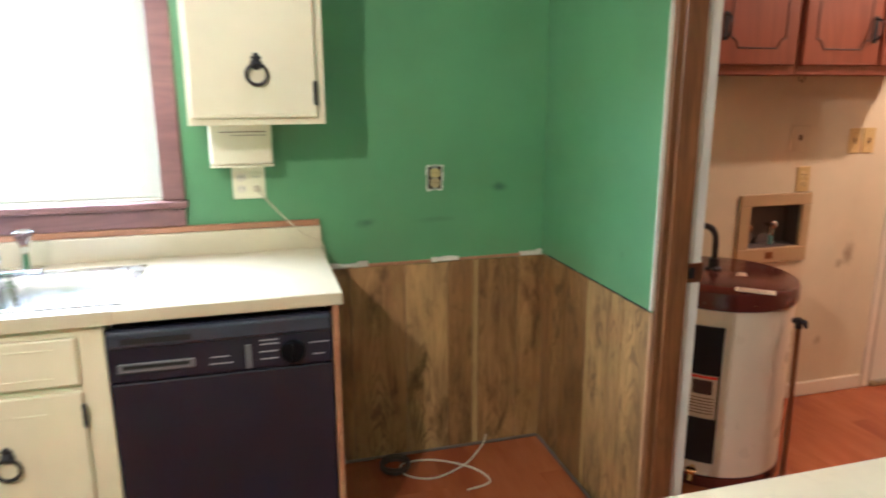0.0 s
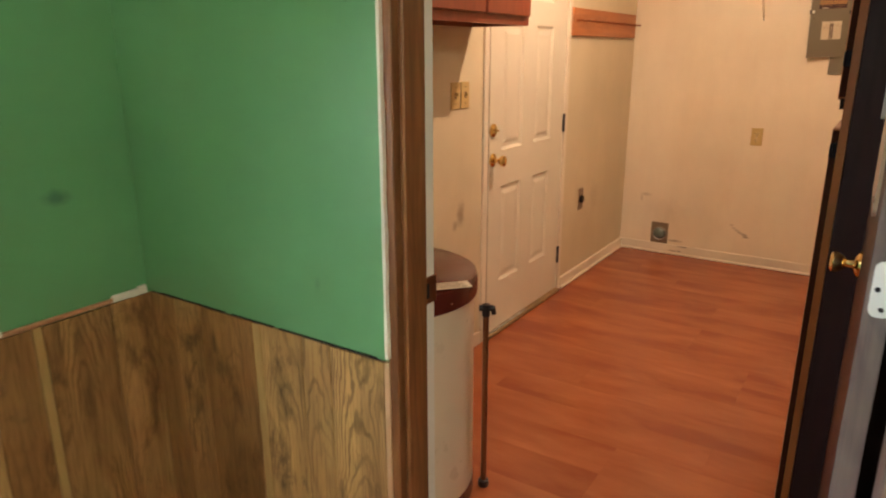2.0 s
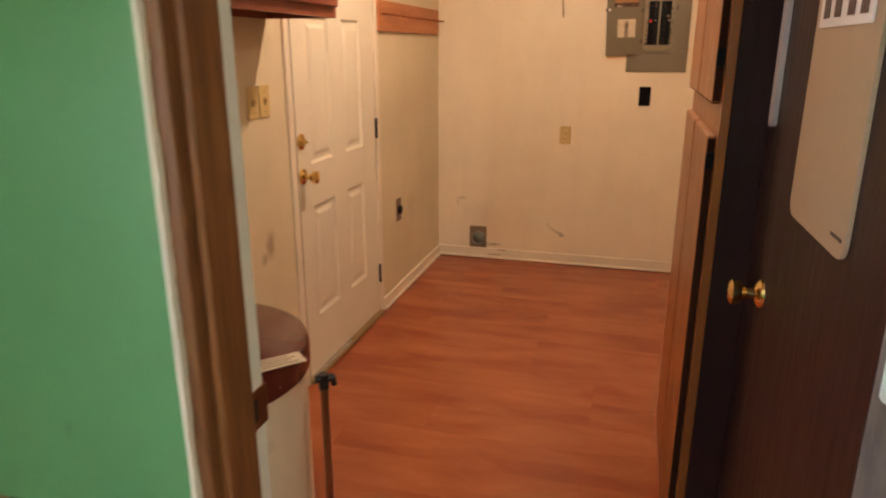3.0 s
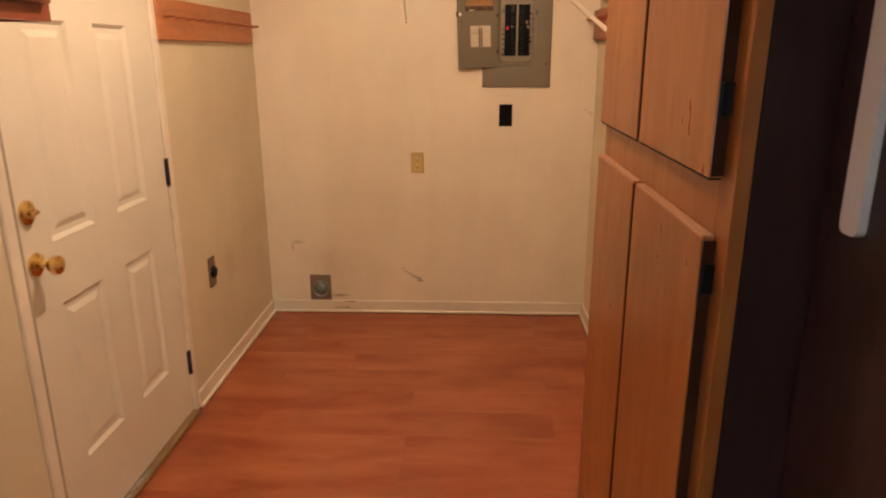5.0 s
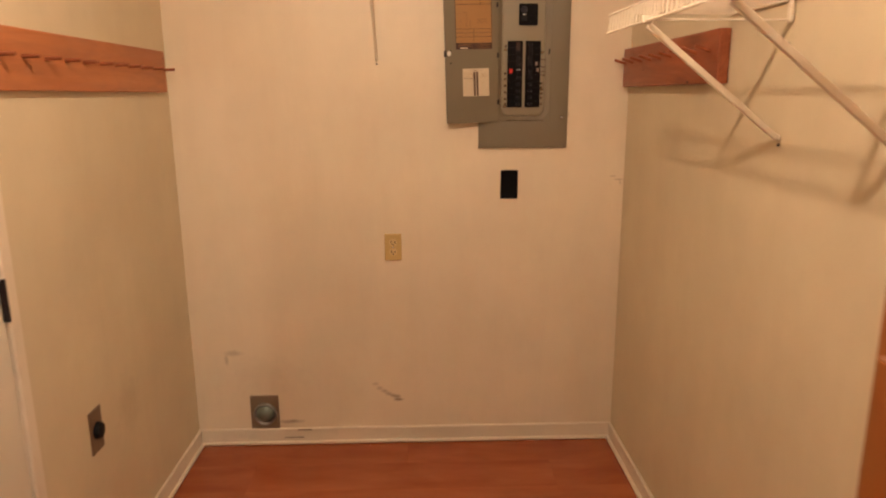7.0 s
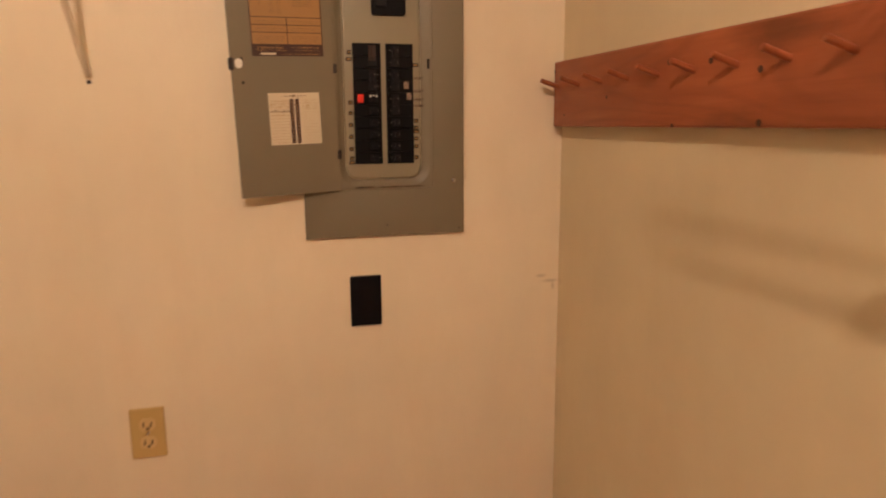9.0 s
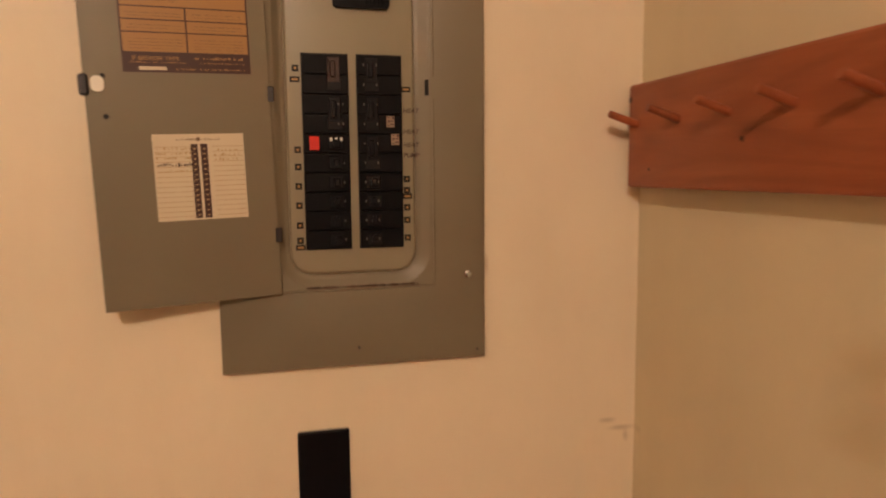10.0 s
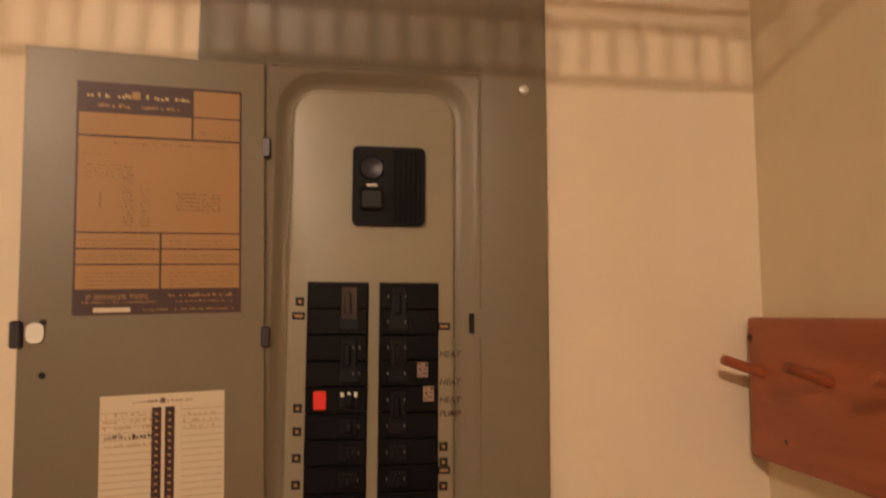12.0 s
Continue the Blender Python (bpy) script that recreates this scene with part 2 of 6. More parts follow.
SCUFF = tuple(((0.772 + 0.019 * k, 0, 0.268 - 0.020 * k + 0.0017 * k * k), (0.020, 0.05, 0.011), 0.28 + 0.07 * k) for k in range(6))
# Back wall pinker; colour also lightened for the stronger light on it.
PINK_WALL_LIT = paint("lit_pinkish_cream_wall_paint", (0.81, 0.71, 0.55), 0.5, 0.04, 120, 0.35, dirt=0.08, stain=(0.20, 0.13, 0.08), streak=0.15, depth=0.0012,
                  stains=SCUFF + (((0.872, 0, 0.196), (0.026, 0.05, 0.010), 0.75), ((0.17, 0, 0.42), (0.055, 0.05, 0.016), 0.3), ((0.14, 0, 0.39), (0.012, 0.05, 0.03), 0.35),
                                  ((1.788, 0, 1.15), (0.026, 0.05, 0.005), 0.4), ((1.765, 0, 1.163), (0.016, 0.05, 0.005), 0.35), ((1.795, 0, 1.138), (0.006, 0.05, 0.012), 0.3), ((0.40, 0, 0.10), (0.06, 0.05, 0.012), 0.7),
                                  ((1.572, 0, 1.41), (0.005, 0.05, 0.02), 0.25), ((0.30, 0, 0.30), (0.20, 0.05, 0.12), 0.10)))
CEILING_WHITE = paint("ceiling_white_paint", (0.78, 0.74, 0.66), 0.8, 0.04, 60, 0.5)
TRIM_WHITE = paint("white_trim_paint", (0.76, 0.68, 0.55), 0.38, 0.07, 60, 0.1, dirt=0.3)
DOOR_WHITE = paint("white_door_paint", (0.70, 0.65, 0.53), 0.33, 0.04, 60, 0.06, dirt=0.03, stain=(0.42, 0.28, 0.14),
                   stains=(((0, -2.02, 1.18), (0.06, 0.06, 0.13), 0.55), ((0, -2.02, 0.78), (0.06, 0.025, 0.08), 0.6)))
CHALK_WHITE = paint("chalky_white_paint", (0.78, 0.78, 0.72), 0.6, 0.05, 60, 0.2)
PLASTER = paint("bare_plaster_edge", (0.75, 0.70, 0.60), 0.9, 0.15, 120, 0.6)
CREAM_CABINET = paint("cream_cabinet_paint", (0.78, 0.70, 0.50), 0.4, 0.06, 50, 0.1, dirt=0.1)
LAMINATE = paint("speckled_beige_laminate", (0.62, 0.535, 0.37), 0.32, 0.10, 160, 0.05, dirt=0.35)
FLOOR_WOOD = laminate("cherry_laminate_planks", (0.270, 0.062, 0.023), (0.415, 0.130, 0.042))
WAINSCOT = cathedral("rustic_wood_panelling", (0.104, 0.047, 0.017), (0.475, 0.262, 0.094), 0.55, 0.85)
WAINSCOT_LIGHT = cathedral("light_figured_panelling", (0.128, 0.063, 0.025), (0.600, 0.365, 0.142), 0.66, 0.85)
WAINSCOT_DARK = cathedral("dark_plain_panelling", (0.102, 0.045, 0.016), (0.405, 0.212, 0.072), 0.30, 0.75)
WAINSCOT_PALE = wood("pale_panelling_strip", (0.30, 0.18, 0.065), (0.50, 0.34, 0.13), 2, 0.45, 60, 8, blotch=0.3, relief=0.1)
JAMB_WOOD = wood("stained_jamb_wood", (0.095, 0.036, 0.014), (0.265, 0.112, 0.040), 2, 0.38, 60, 12, blotch=0.5, relief=0.2)
BARE_WOOD = wood("bare_framing_wood", (0.34, 0.19, 0.10), (0.52, 0.32, 0.18), 2, 0.7, 60, 9, blotch=0.4, relief=0.3)
JAMB_GREY = wood("worn_greyed_jamb_wood", (0.075, 0.055, 0.055), (0.20, 0.15, 0.125), 2, 0.5, 60, 12, blotch=0.5, relief=0.2)
CASING_WOOD = wood("worn_pale_casing_wood", (0.16, 0.105, 0.075), (0.33, 0.235, 0.165), 2, 0.5, 60, 8, blotch=0.4, relief=0.2)
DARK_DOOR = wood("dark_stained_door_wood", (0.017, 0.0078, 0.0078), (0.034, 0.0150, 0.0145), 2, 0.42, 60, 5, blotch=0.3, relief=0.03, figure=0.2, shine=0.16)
PANTRY_WOOD = wood("orange_brown_cabinet_wood", (0.190, 0.056, 0.013), (0.310, 0.108, 0.024), 2, 0.33, 30, 2.2, blotch=0.32, relief=0.02, figure=0.04, lines=40, shine=0.4, long=0.22)
# Shade put into the colour of the pantry doors' edges.
PANTRY_EDGE_SHADE = paint("shaded_cabinet_edge", (0.034, 0.012, 0.006), 0.7, shine=0.06)
# Pale wood paints the light caught by the lower doors' top edges.
PANTRY_LIP_LIT = wood("lit_pale_cabinet_edge", (0.26, 0.115, 0.055), (0.42, 0.22, 0.12), 1, 0.4, 60, 8, blotch=0.3, relief=0.1)
CHERRY = wood("cherry_cabinet_wood", (0.19, 0.042, 0.020), (0.29, 0.075, 0.032), 2, 0.35, 60, 6, blotch=0.25, relief=0.06)
RACK_WOOD = wood("orange_pine_board", (0.235, 0.060, 0.024), (0.385, 0.115, 0.046), 1, 0.42, 50, 10, knots=0.6, blotch=0.2, relief=0.12, figure=0.35, lines=110)
RACK_LIGHT = wood("light_orange_pine_board", (0.33, 0.105, 0.034), (0.50, 0.185, 0.062), 1, 0.45, 50, 10, knots=0.2, blotch=0.12, relief=0.1, figure=0.12, lines=70)
PEG_WOOD = wood("darker_peg_wood", (0.20, 0.055, 0.020), (0.30, 0.090, 0.034), 1, 0.45, 60, 10, blotch=0.1)
MAUVE_TRIM = wood("mauve_brown_window_trim", (0.17, 0.075, 0.07), (0.27, 0.13, 0.12), 1, 0.5, 60, 8, blotch=0.2)
STRIP_WOOD = wood("reddish_wood_strip", (0.33, 0.14, 0.07), (0.48, 0.23, 0.12), 1, 0.5, 60, 8, blotch=0.2)
THRESH_WOOD = wood("worn_threshold_wood", (0.20, 0.12, 0.05), (0.36, 0.24, 0.11), 1, 0.6, 60, 8)
BLACK_GLOSS = paint("black_enamel", (0.007, 0.0075, 0.019), 0.36, 0.05, 40, 0.0, dirt=0.0, shine=0.4)
BLACK_MATT = paint("black_plastic", (0.004, 0.004, 0.006), 0.45, 0.15, 60, 0.03, shine=0.12)
NAVY_PLASTIC = paint("blue_black_plastic", (0.0065, 0.0065, 0.010), 0.36, 0.1, 60, 0.03, shine=0.22)
GREY_PANEL = paint("grey_enamel_steel", (0.178, 0.150, 0.100), 0.42, 0.06, 60, 0.05, dirt=0.08)
GREY_FRONT = paint("lighter_grey_enamel_steel", (0.262, 0.232, 0.164), 0.38, 0.05, 60, 0.04)
HEATER_WHITE = paint("almond_enamel", (0.76, 0.69, 0.54), 0.3, 0.03, 60, 0.03, dirt=0.02)
HEATER_CAP = paint("maroon_plastic", (0.105, 0.022, 0.016), 0.22, 0.1, 60, 0.04)
BRASS = paint("polished_brass", (0.84, 0.61, 0.25), 0.15, 0.1, 40, 0.05, metal=1.0)
OLD_IRON = paint("aged_dark_iron", (0.05, 0.045, 0.05), 0.4, 0.2, 90, 0.2, metal=0.7)
STEEL = paint("brushed_steel", (0.62, 0.63, 0.64), 0.26, 0.08, 150, 0.06, metal=1.0)
GALV = paint("dull_galvanised_steel", (0.36, 0.36, 0.33), 0.45, 0.2, 60, 0.15, metal=0.8)
DULL_GREY = paint("dull_grey_plastic", (0.13, 0.13, 0.14), 0.45)
CHROME = paint("chrome", (0.85, 0.86, 0.88), 0.07, 0.03, 40, 0.0, metal=1.0)
IVORY = paint("ivory_plastic", (0.58, 0.42, 0.17), 0.35, 0.06, 60, 0.03)
IVORY_FACE = paint("lighter_ivory_plastic", (0.66, 0.50, 0.24), 0.35, 0.06, 60, 0.03)
ALMOND = paint("almond_plastic", (0.85, 0.78, 0.58), 0.35, 0.05, 60, 0.03)
WIRE_WHITE = paint("white_vinyl_wire", (0.82, 0.74, 0.60), 0.4, 0.05, 60, 0.0)
TAN_PLASTIC = paint("tan_plastic", (0.47, 0.33, 0.17), 0.5, 0.10, 60, 0.08, dirt=0.3)
PAPER = paint("cream_paper", (0.66, 0.59, 0.45), 0.7, 0.05, 80, 0.05)
PAPER_ORANGE = paint("aged_orange_label", (0.37, 0.200, 0.068), 0.5, 0.07, 80, 0.03, dirt=0.2)
INK_DARK = paint("dark_maroon_ink", (0.046, 0.015, 0.013), 0.5)
INK_FADED = paint("faded_brown_ink", (0.21, 0.115, 0.048), 0.6)
INK_BROWN = paint("brown_ink", (0.16, 0.10, 0.06), 0.6)
RUST = paint("brown_rust", (0.070, 0.034, 0.016), 0.8, 0.3, 90, 0.3, dirt=0.5)
STICKER = paint("dirty_pinkish_paper", (0.36, 0.26, 0.19), 0.6, 0.15, 80, 0.05, dirt=0.5)
COPPER_BROWN = paint("brown_plastic", (0.030, 0.011, 0.007), 0.4)
MARK_GREY = paint("faded_grey_print", (0.16, 0.15, 0.13), 0.4)
RED = paint("red_plastic", (0.72, 0.035, 0.025), 0.35)
BEIGE_BOARD = paint("beige_coated_board", (0.39, 0.28, 0.18), 0.35, 0.03, 60, 0.02, dirt=0.0)
COPPER = paint("tarnished_copper", (0.32, 0.14, 0.07), 0.4, 0.2, 60, 0.15, metal=0.85)
VENT_PLATE = paint("brownish_galvanised_steel", (0.30, 0.235, 0.165), 0.45, 0.2, 60, 0.15, dirt=0.4, metal=0.35)
VENT_TEAL = paint("tarnished_teal_metal", (0.24, 0.30, 0.27), 0.35, 0.25, 60, 0.2, dirt=0.4, metal=0.5)
TEAL = paint("teal_hose_valve", (0.10, 0.30, 0.30), 0.4)
BLACK = paint("black_gap", (0.008, 0.007, 0.007), 0.8)
PANE = glass("window_pane")
DAYLIGHT = glow("bright_overcast_backdrop", (0.92, 0.96, 1.0), 7.0)
CORD = paint("cream_cord", (0.66, 0.56, 0.40), 0.5)


# ---- mesh helpers ----
def box(bm, x0, x1, y0, y1, z0, z1, bevel=0.0, segments=1, turn=None):
    t = bmesh.new()
    bmesh.ops.create_cube(t, size=1.0)
    for v in t.verts:
        v.co = Vector(((x0, x1)[v.co.x > 0], (y0, y1)[v.co.y > 0], (z0, z1)[v.co.z > 0]))
    if bevel:
        bmesh.ops.bevel(t, geom=t.edges[:], offset=bevel, segments=segments, affect="EDGES", profile=0.5)
    if turn:
        bmesh.ops.transform(t, matrix=turn, verts=t.verts)
    join(bm, t)
    return bm


def join(bm, t):
    me = bpy.data.meshes.new("tmp")
    t.to_mesh(me)
    t.free()
    bm.from_mesh(me)
    bpy.data.meshes.remove(me)


def rod(bm, a, b, r, r2=None, seg=10, caps=True):
    a, b = Vector(a), Vector(b)
    t = bmesh.new()
    bmesh.ops.create_cone(t, cap_ends=caps, segments=seg, radius1=r, radius2=r if r2 is None else r2, depth=(b - a).length)
    q = (b - a).to_track_quat("Z", "Y").to_matrix().to_4x4()
    bmesh.ops.transform(t, matrix=Matrix.Translation((a + b) / 2) @ q, verts=t.verts)
    join(bm, t)
    return bm


def lathe(bm, axis_at, profile, seg=32, turn=None):
    """Turn a profile of (radius, height) about z, then turn and move it."""
    t = bmesh.new()
    rings = []
    for r, h in profile:
        rings.append([t.verts.new((r * math.cos(2 * math.pi * i / seg), r * math.sin(2 * math.pi * i / seg), h)) for i in range(seg)])
    for lo, hi in zip(rings, rings[1:]):
        for i in range(seg):
            t.faces.new((lo[i], lo[(i + 1) % seg], hi[(i + 1) % seg], hi[i]))
    t.faces.new(rings[0][::-1])
    t.faces.new(rings[-1])
    m = Matrix.Translation(axis_at)
    bmesh.ops.transform(t, matrix=m @ turn if turn else m, verts=t.verts)
    join(bm, t)
    return bm


def torus(bm, at, R, r, turn=None, seg=28, tube=8, squash=1.0):
    t = bmesh.new()
    rings = []
    for i in range(seg):
        a = 2 * math.pi * i / seg
        rings.append([t.verts.new(((R + r * math.cos(2 * math.pi * j / tube)) * math.cos(a), (R + r * math.cos(2 * math.pi * j / tube)) * math.sin(a) * squash,
                                   r * math.sin(2 * math.pi * j / tube))) for j in range(tube)])
    for i in range(seg):
        p, q = rings[i], rings[(i + 1) % seg]
        for j in range(tube):
            t.faces.new((p[j], q[j], q[(j + 1) % tube], p[(j + 1) % tube]))
    m = Matrix.Translation(at)
    bmesh.ops.transform(t, matrix=m @ turn if turn else m, verts=t.verts)
    join(bm, t)
    return bm


def tube(bm, points, r, seg=8):
    """A round tube along a smooth line through the points."""
    pts = [Vector(p) for p in points]
    line = []
    for i in range(len(pts) - 1):
        p0, p1, p2, p3 = pts[max(i - 1, 0)], pts[i], pts[i + 1], pts[min(i + 2, len(pts) - 1)]
        for k in range(8):
            u = k / 8
            line.append(0.5 * ((2 * p1) + (p2 - p0) * u + (2 * p0 - 5 * p1 + 4 * p2 - p3) * u * u + (3 * p1 - p0 - 3 * p2 + p3) * u ** 3))
    line.append(pts[-1])
    t = bmesh.new()
    rings = []
    for i, p in enumerate(line):
        d = (line[min(i + 1, len(line) - 1)] - line[max(i - 1, 0)]).normalized()
        s = d.cross(Vector((0.13, 0.21, 0.97))).normalized()
        u = d.cross(s)
        rings.append([t.verts.new(p + r * (math.cos(2 * math.pi * k / seg) * s + math.sin(2 * math.pi * k / seg) * u)) for k in range(seg)])
    for a, b in zip(rings, rings[1:]):
        for k in range(seg):
            t.faces.new((a[k], a[(k + 1) % seg], b[(k + 1) % seg], b[k]))
    t.faces.new(rings[0][::-1])
    t.faces.new(rings[-1])
    join(bm, t)
    return bm


def rounded_plate(bm, w, h, thick, radius, m, seg=5):
    """A plate in the local xz plane with rounded corners, its front towards local -y, placed by m."""
    t = bmesh.new()
    ring = []
    for cx, cz, a0 in ((w / 2 - radius, h / 2 - radius, 0), (-w / 2 + radius, h / 2 - radius, 90), (-w / 2 + radius, -h / 2 + radius, 180), (w / 2 - radius, -h / 2 + radius, 270)):
        for k in range(seg + 1):
            a = radians(a0 + 90 * k / seg)
            ring.append((cx + radius * math.cos(a), cz + radius * math.sin(a)))
    back = [t.verts.new((x, 0, z)) for x, z in ring]
    front = [t.verts.new((x, -thick, z)) for x, z in ring]
    n = len(ring)
    t.faces.new(front)
    t.faces.new(back[::-1])
    for i in range(n):
        t.faces.new((back[i], back[(i + 1) % n], front[(i + 1) % n], front[i]))
    bmesh.ops.recalc_face_normals(t, faces=t.faces)
    bmesh.ops.transform(t, matrix=m, verts=t.verts)
    join(bm, t)
    return bm


def origin_of(ob):
    p = Vector((0, 0, 0))
    while ob is not None:
        p += ob.location
        ob = ob.parent
    return p


def smooth(me, angle=38):
    for f in me.polygons:
        f.use_smooth = True
    me.set_sharp_from_angle(angle=radians(angle))


def mesh_of(name, bm, material, shift=Vector((0, 0, 0)), soft=False):
    bmesh.ops.recalc_face_normals(bm, faces=bm.faces)
    bmesh.ops.translate(bm, vec=-shift, verts=bm.verts)
    me = bpy.data.meshes.new(name)
    bm.to_mesh(me)
    bm.free()
    me.materials.append(material)
    if soft:
        smooth(me)
    return me


def part(name, bm, material, parent, label="", soft=False):
    """One mesh under a thing or a part; geometry is given in world metres."""
    ob = new(name, mesh_of(name, bm, material, origin_of(parent), soft))
    ob.parent = parent
    return tagged(ob, label)


def thing(name, at, label, category, group=""):
    ob = new(name)
    ob.empty_display_size = 0.05
    ob.location = at
    return tagged(ob, label, category, group)


def solid(name, bm, material, label, category, at=(0, 0, 0), soft=False, group=""):
    ob = new(name, mesh_of(name, bm, material, Vector(at), soft))
    ob.location = at
    return tagged(ob, label, category, group)


def structure(name, bm, material, label="", soft=False):
    return tagged(new(name, mesh_of(name, bm, material, soft=soft)), label, kind="structure")


B = bmesh.new
WALL_X, BACK_Y, RIGHT_X = 0.0, 0.0, 1.81
PART_K, PART_L = -3.876, -3.735
CEIL = 2.44
KX, KY = 4.6, -8.0
OPEN_L, OPEN_R, OPEN_H = 0.835, 1.64, 2.04

# ---- setting: walls, ceiling, subfloor ----
def wall_with_hole(x0, x1, y0, y1, *holes):
    """A wall along y with openings (y0, y1, z0, z1), in order."""
    b = B()
    at = y0
    for hy0, hy1, hz0, hz1 in holes:
        box(b, x0, x1, at, hy0, 0, CEIL)
        box(b, x0, x1, hy0, hy1, hz1, CEIL)
        if hz0 > 0:
            box(b, x0, x1, hy0, hy1, 0, hz0)
        at = hy1
    box(b, x0, x1, at, y1, 0, CEIL)
    return b


structure("wall_laundry_left", wall_with_hole(-0.14, 0, -3.80, 0, (-2.885, -2.612, 0.765, 0.958), (-2.07, -1.175, 0, 2.05)), CREAM_WALL_DIM, "scuffed cream painted laundry wall")
structure("wall_laundry_back", box(B(), -0.14, 1.95, 0, 0.12, 0, CEIL), PINK_WALL_LIT, "stained cream painted laundry wall")
structure("wall_laundry_right", box(B(), 1.81, 1.95, -3.735, 0, 0, CEIL), CREAM_WALL_DIM, "cream painted laundry wall")
b = B()
box(b, 0, OPEN_L - 0.04, -3.80, PART_L, 0, CEIL)
box(b, OPEN_R + 0.03, 1.95, -3.80, PART_L, 0, CEIL)
box(b, OPEN_L - 0.04, OPEN_R + 0.03, -3.80, PART_L, OPEN_H + 0.03, CEIL)
structure("wall_partition_laundry", b, CREAM_WALL_DIM, "cream painted partition wall")
b = B()
box(b, 0, 0.797, -3.868, -3.80, 0, CEIL)
box(b, OPEN_R + 0.03, KX, -3.868, -3.80, 0, CEIL)
box(b, 0.797, OPEN_R + 0.03, -3.868, -3.80, OPEN_H + 0.03, CEIL)
structure("wall_partition_kitchen", b, GREEN, "green painted partition wall")
structure("green_wall_sheet", box(B(), 0.003, 0.800, PART_K - 0.004, -3.868, 0.822, CEIL), GREEN, "green painted wallboard sheet above panelling")
structure("wall_kitchen_window", wall_with_hole(-0.14, 0, KY, -3.80, (-6.40, -5.30, 1.10, 2.05)), GREEN, "green painted kitchen wall")
structure("wall_kitchen_far", box(B(), -0.14, KX, KY - 0.12, KY, 0, CEIL), GREEN, "green painted kitchen wall")
structure("wall_kitchen_right", box(B(), KX, KX + 0.12, KY, -3.80, 0, CEIL), GREEN, "green painted kitchen wall")
structure("ceiling_laundry", box(B(), -0.14, 1.95, -3.80, 0.12, CEIL, CEIL + 0.1), CEILING_WHITE)
structure("ceiling_kitchen", box(B(), -0.14, KX + 0.12, KY - 0.12, -3.80, CEIL, CEIL + 0.1), CEILING_WHITE)
structure("subfloor", box(B(), -0.14, KX + 0.12, KY - 0.12, 0.12, -0.08, -0.014), BLACK)
structure("ground", box(B(), -60, -0.3, -60, 60, -0.5, -0.3), paint("lawn", (0.06, 0.10, 0.03), 0.9), "grass outside")
bd = structure("backdrop", box(B(), -2.6, -2.55, -9.5, -2.6, -0.2, 4.2), DAYLIGHT, "bright daylight beyond the window")

# baseboards
b = B()
box(b, 0.0005, 0.013, -1.14, -0.013, 0.001, 0.072, 0.003)
structure("baseboard_left", b, TRIM_WHITE)
structure("baseboard_left_near", box(B(), 0.0005, 0.013, PART_L, -2.125, 0.001, 0.072, 0.003), TRIM_WHITE)
structure("baseboard_back", box(B(), 0.0, 1.81, -0.013, -0.0005, 0.001, 0.072, 0.003), TRIM_WHITE)
for x0, x1, z in ((0.372, 0.455, 0.0300), (0.430, 0.490, 0.0655)):
    b = B()
    rnd = random.Random(int(z * 1e4))
    for k in range(9):
        xa = x0 + (x1 - x0) * k / 9
        box(b, xa, xa + (x1 - x0) / 9, -0.0138, -0.0120, z - rnd.uniform(0.0008, 0.0030), z + rnd.uniform(0.0008, 0.0030))
    structure("baseboard_chip", b, RUST, "dark chipped gash in the white baseboard")
structure("baseboard_right", box(B(), 1.797, 1.8095, -2.05, -0.013, 0.001, 0.072, 0.003), TRIM_WHITE)
b = B()
tube(b, [(0.018, -1.14, 0.008), (0.018, -0.6, 0.008), (0.018, -0.018, 0.008)], 0.008)
structure("quarter_round_left", b, TRIM_WHITE, soft=True)
b = B()
tube(b, [(0.012, -0.018, 0.008), (0.9, -0.018, 0.008), (1.80, -0.018, 0.008)], 0.008)
structure("quarter_round_back", b, TRIM_WHITE, soft=True)
b = B()
tube(b, [(1.792, -2.05, 0.008), (1.792, -1.0, 0.008), (1.792, -0.018, 0.008)], 0.008)
structure("quarter_round_right", b, TRIM_WHITE, soft=True)

# ---- doorway between kitchen and laundry ----
b = B()
box(b, 0.801, OPEN_L - 0.012, -3.874, -3.785, 0, OPEN_H, 0.002)
structure("door_jamb_left", b, JAMB_WOOD, "stained wooden door jamb with chipped paint")
structure("door_stop_left", box(B(), OPEN_L - 0.012, OPEN_L, -3.855, -3.785, 0, OPEN_H, 0.003), JAMB_WOOD)
structure("door_jamb_left_white", box(B(), 0.7955, OPEN_L - 0.022, -3.784, PART_L + 0.008, 0, OPEN_H, 0.002), CHALK_WHITE, "white painted jamb rebate")
structure("framing_edge_left", box(B(), 0.790, 0.8035, -3.8795, -3.869, 0, 0.815, 0.002), BARE_WOOD, "bare framing timber edge")
b = B()
random.seed(4)
for i in range(150):
    z = 0.826 + i * 0.01077
    wob = 0.0035 + 0.0035 * noise.noise((0.0, 3.1, z * 9)) + random.uniform(0, 0.0012)
    box(b, 0.7985, 0.8015 + wob, -3.8825 - 0.4 * wob, -3.872, z, z + 0.0109)
structure("torn_wallboard_edge", b, PLASTER, "torn white wallboard edge")
b = B()
box(b, OPEN_R, OPEN_R + 0.029, -3.872, -3.738, 0, OPEN_H, 0.002)
structure("door_jamb_right", b, JAMB_GREY, "worn greyish wooden door jamb")
structure("door_casing_right", box(B(), OPEN_R + 0.003, OPEN_R + 0.095, -3.888, -3.8725, 0, OPEN_H + 0.06, 0.004), CASING_WOOD, "worn pale wooden casing")
b = B()
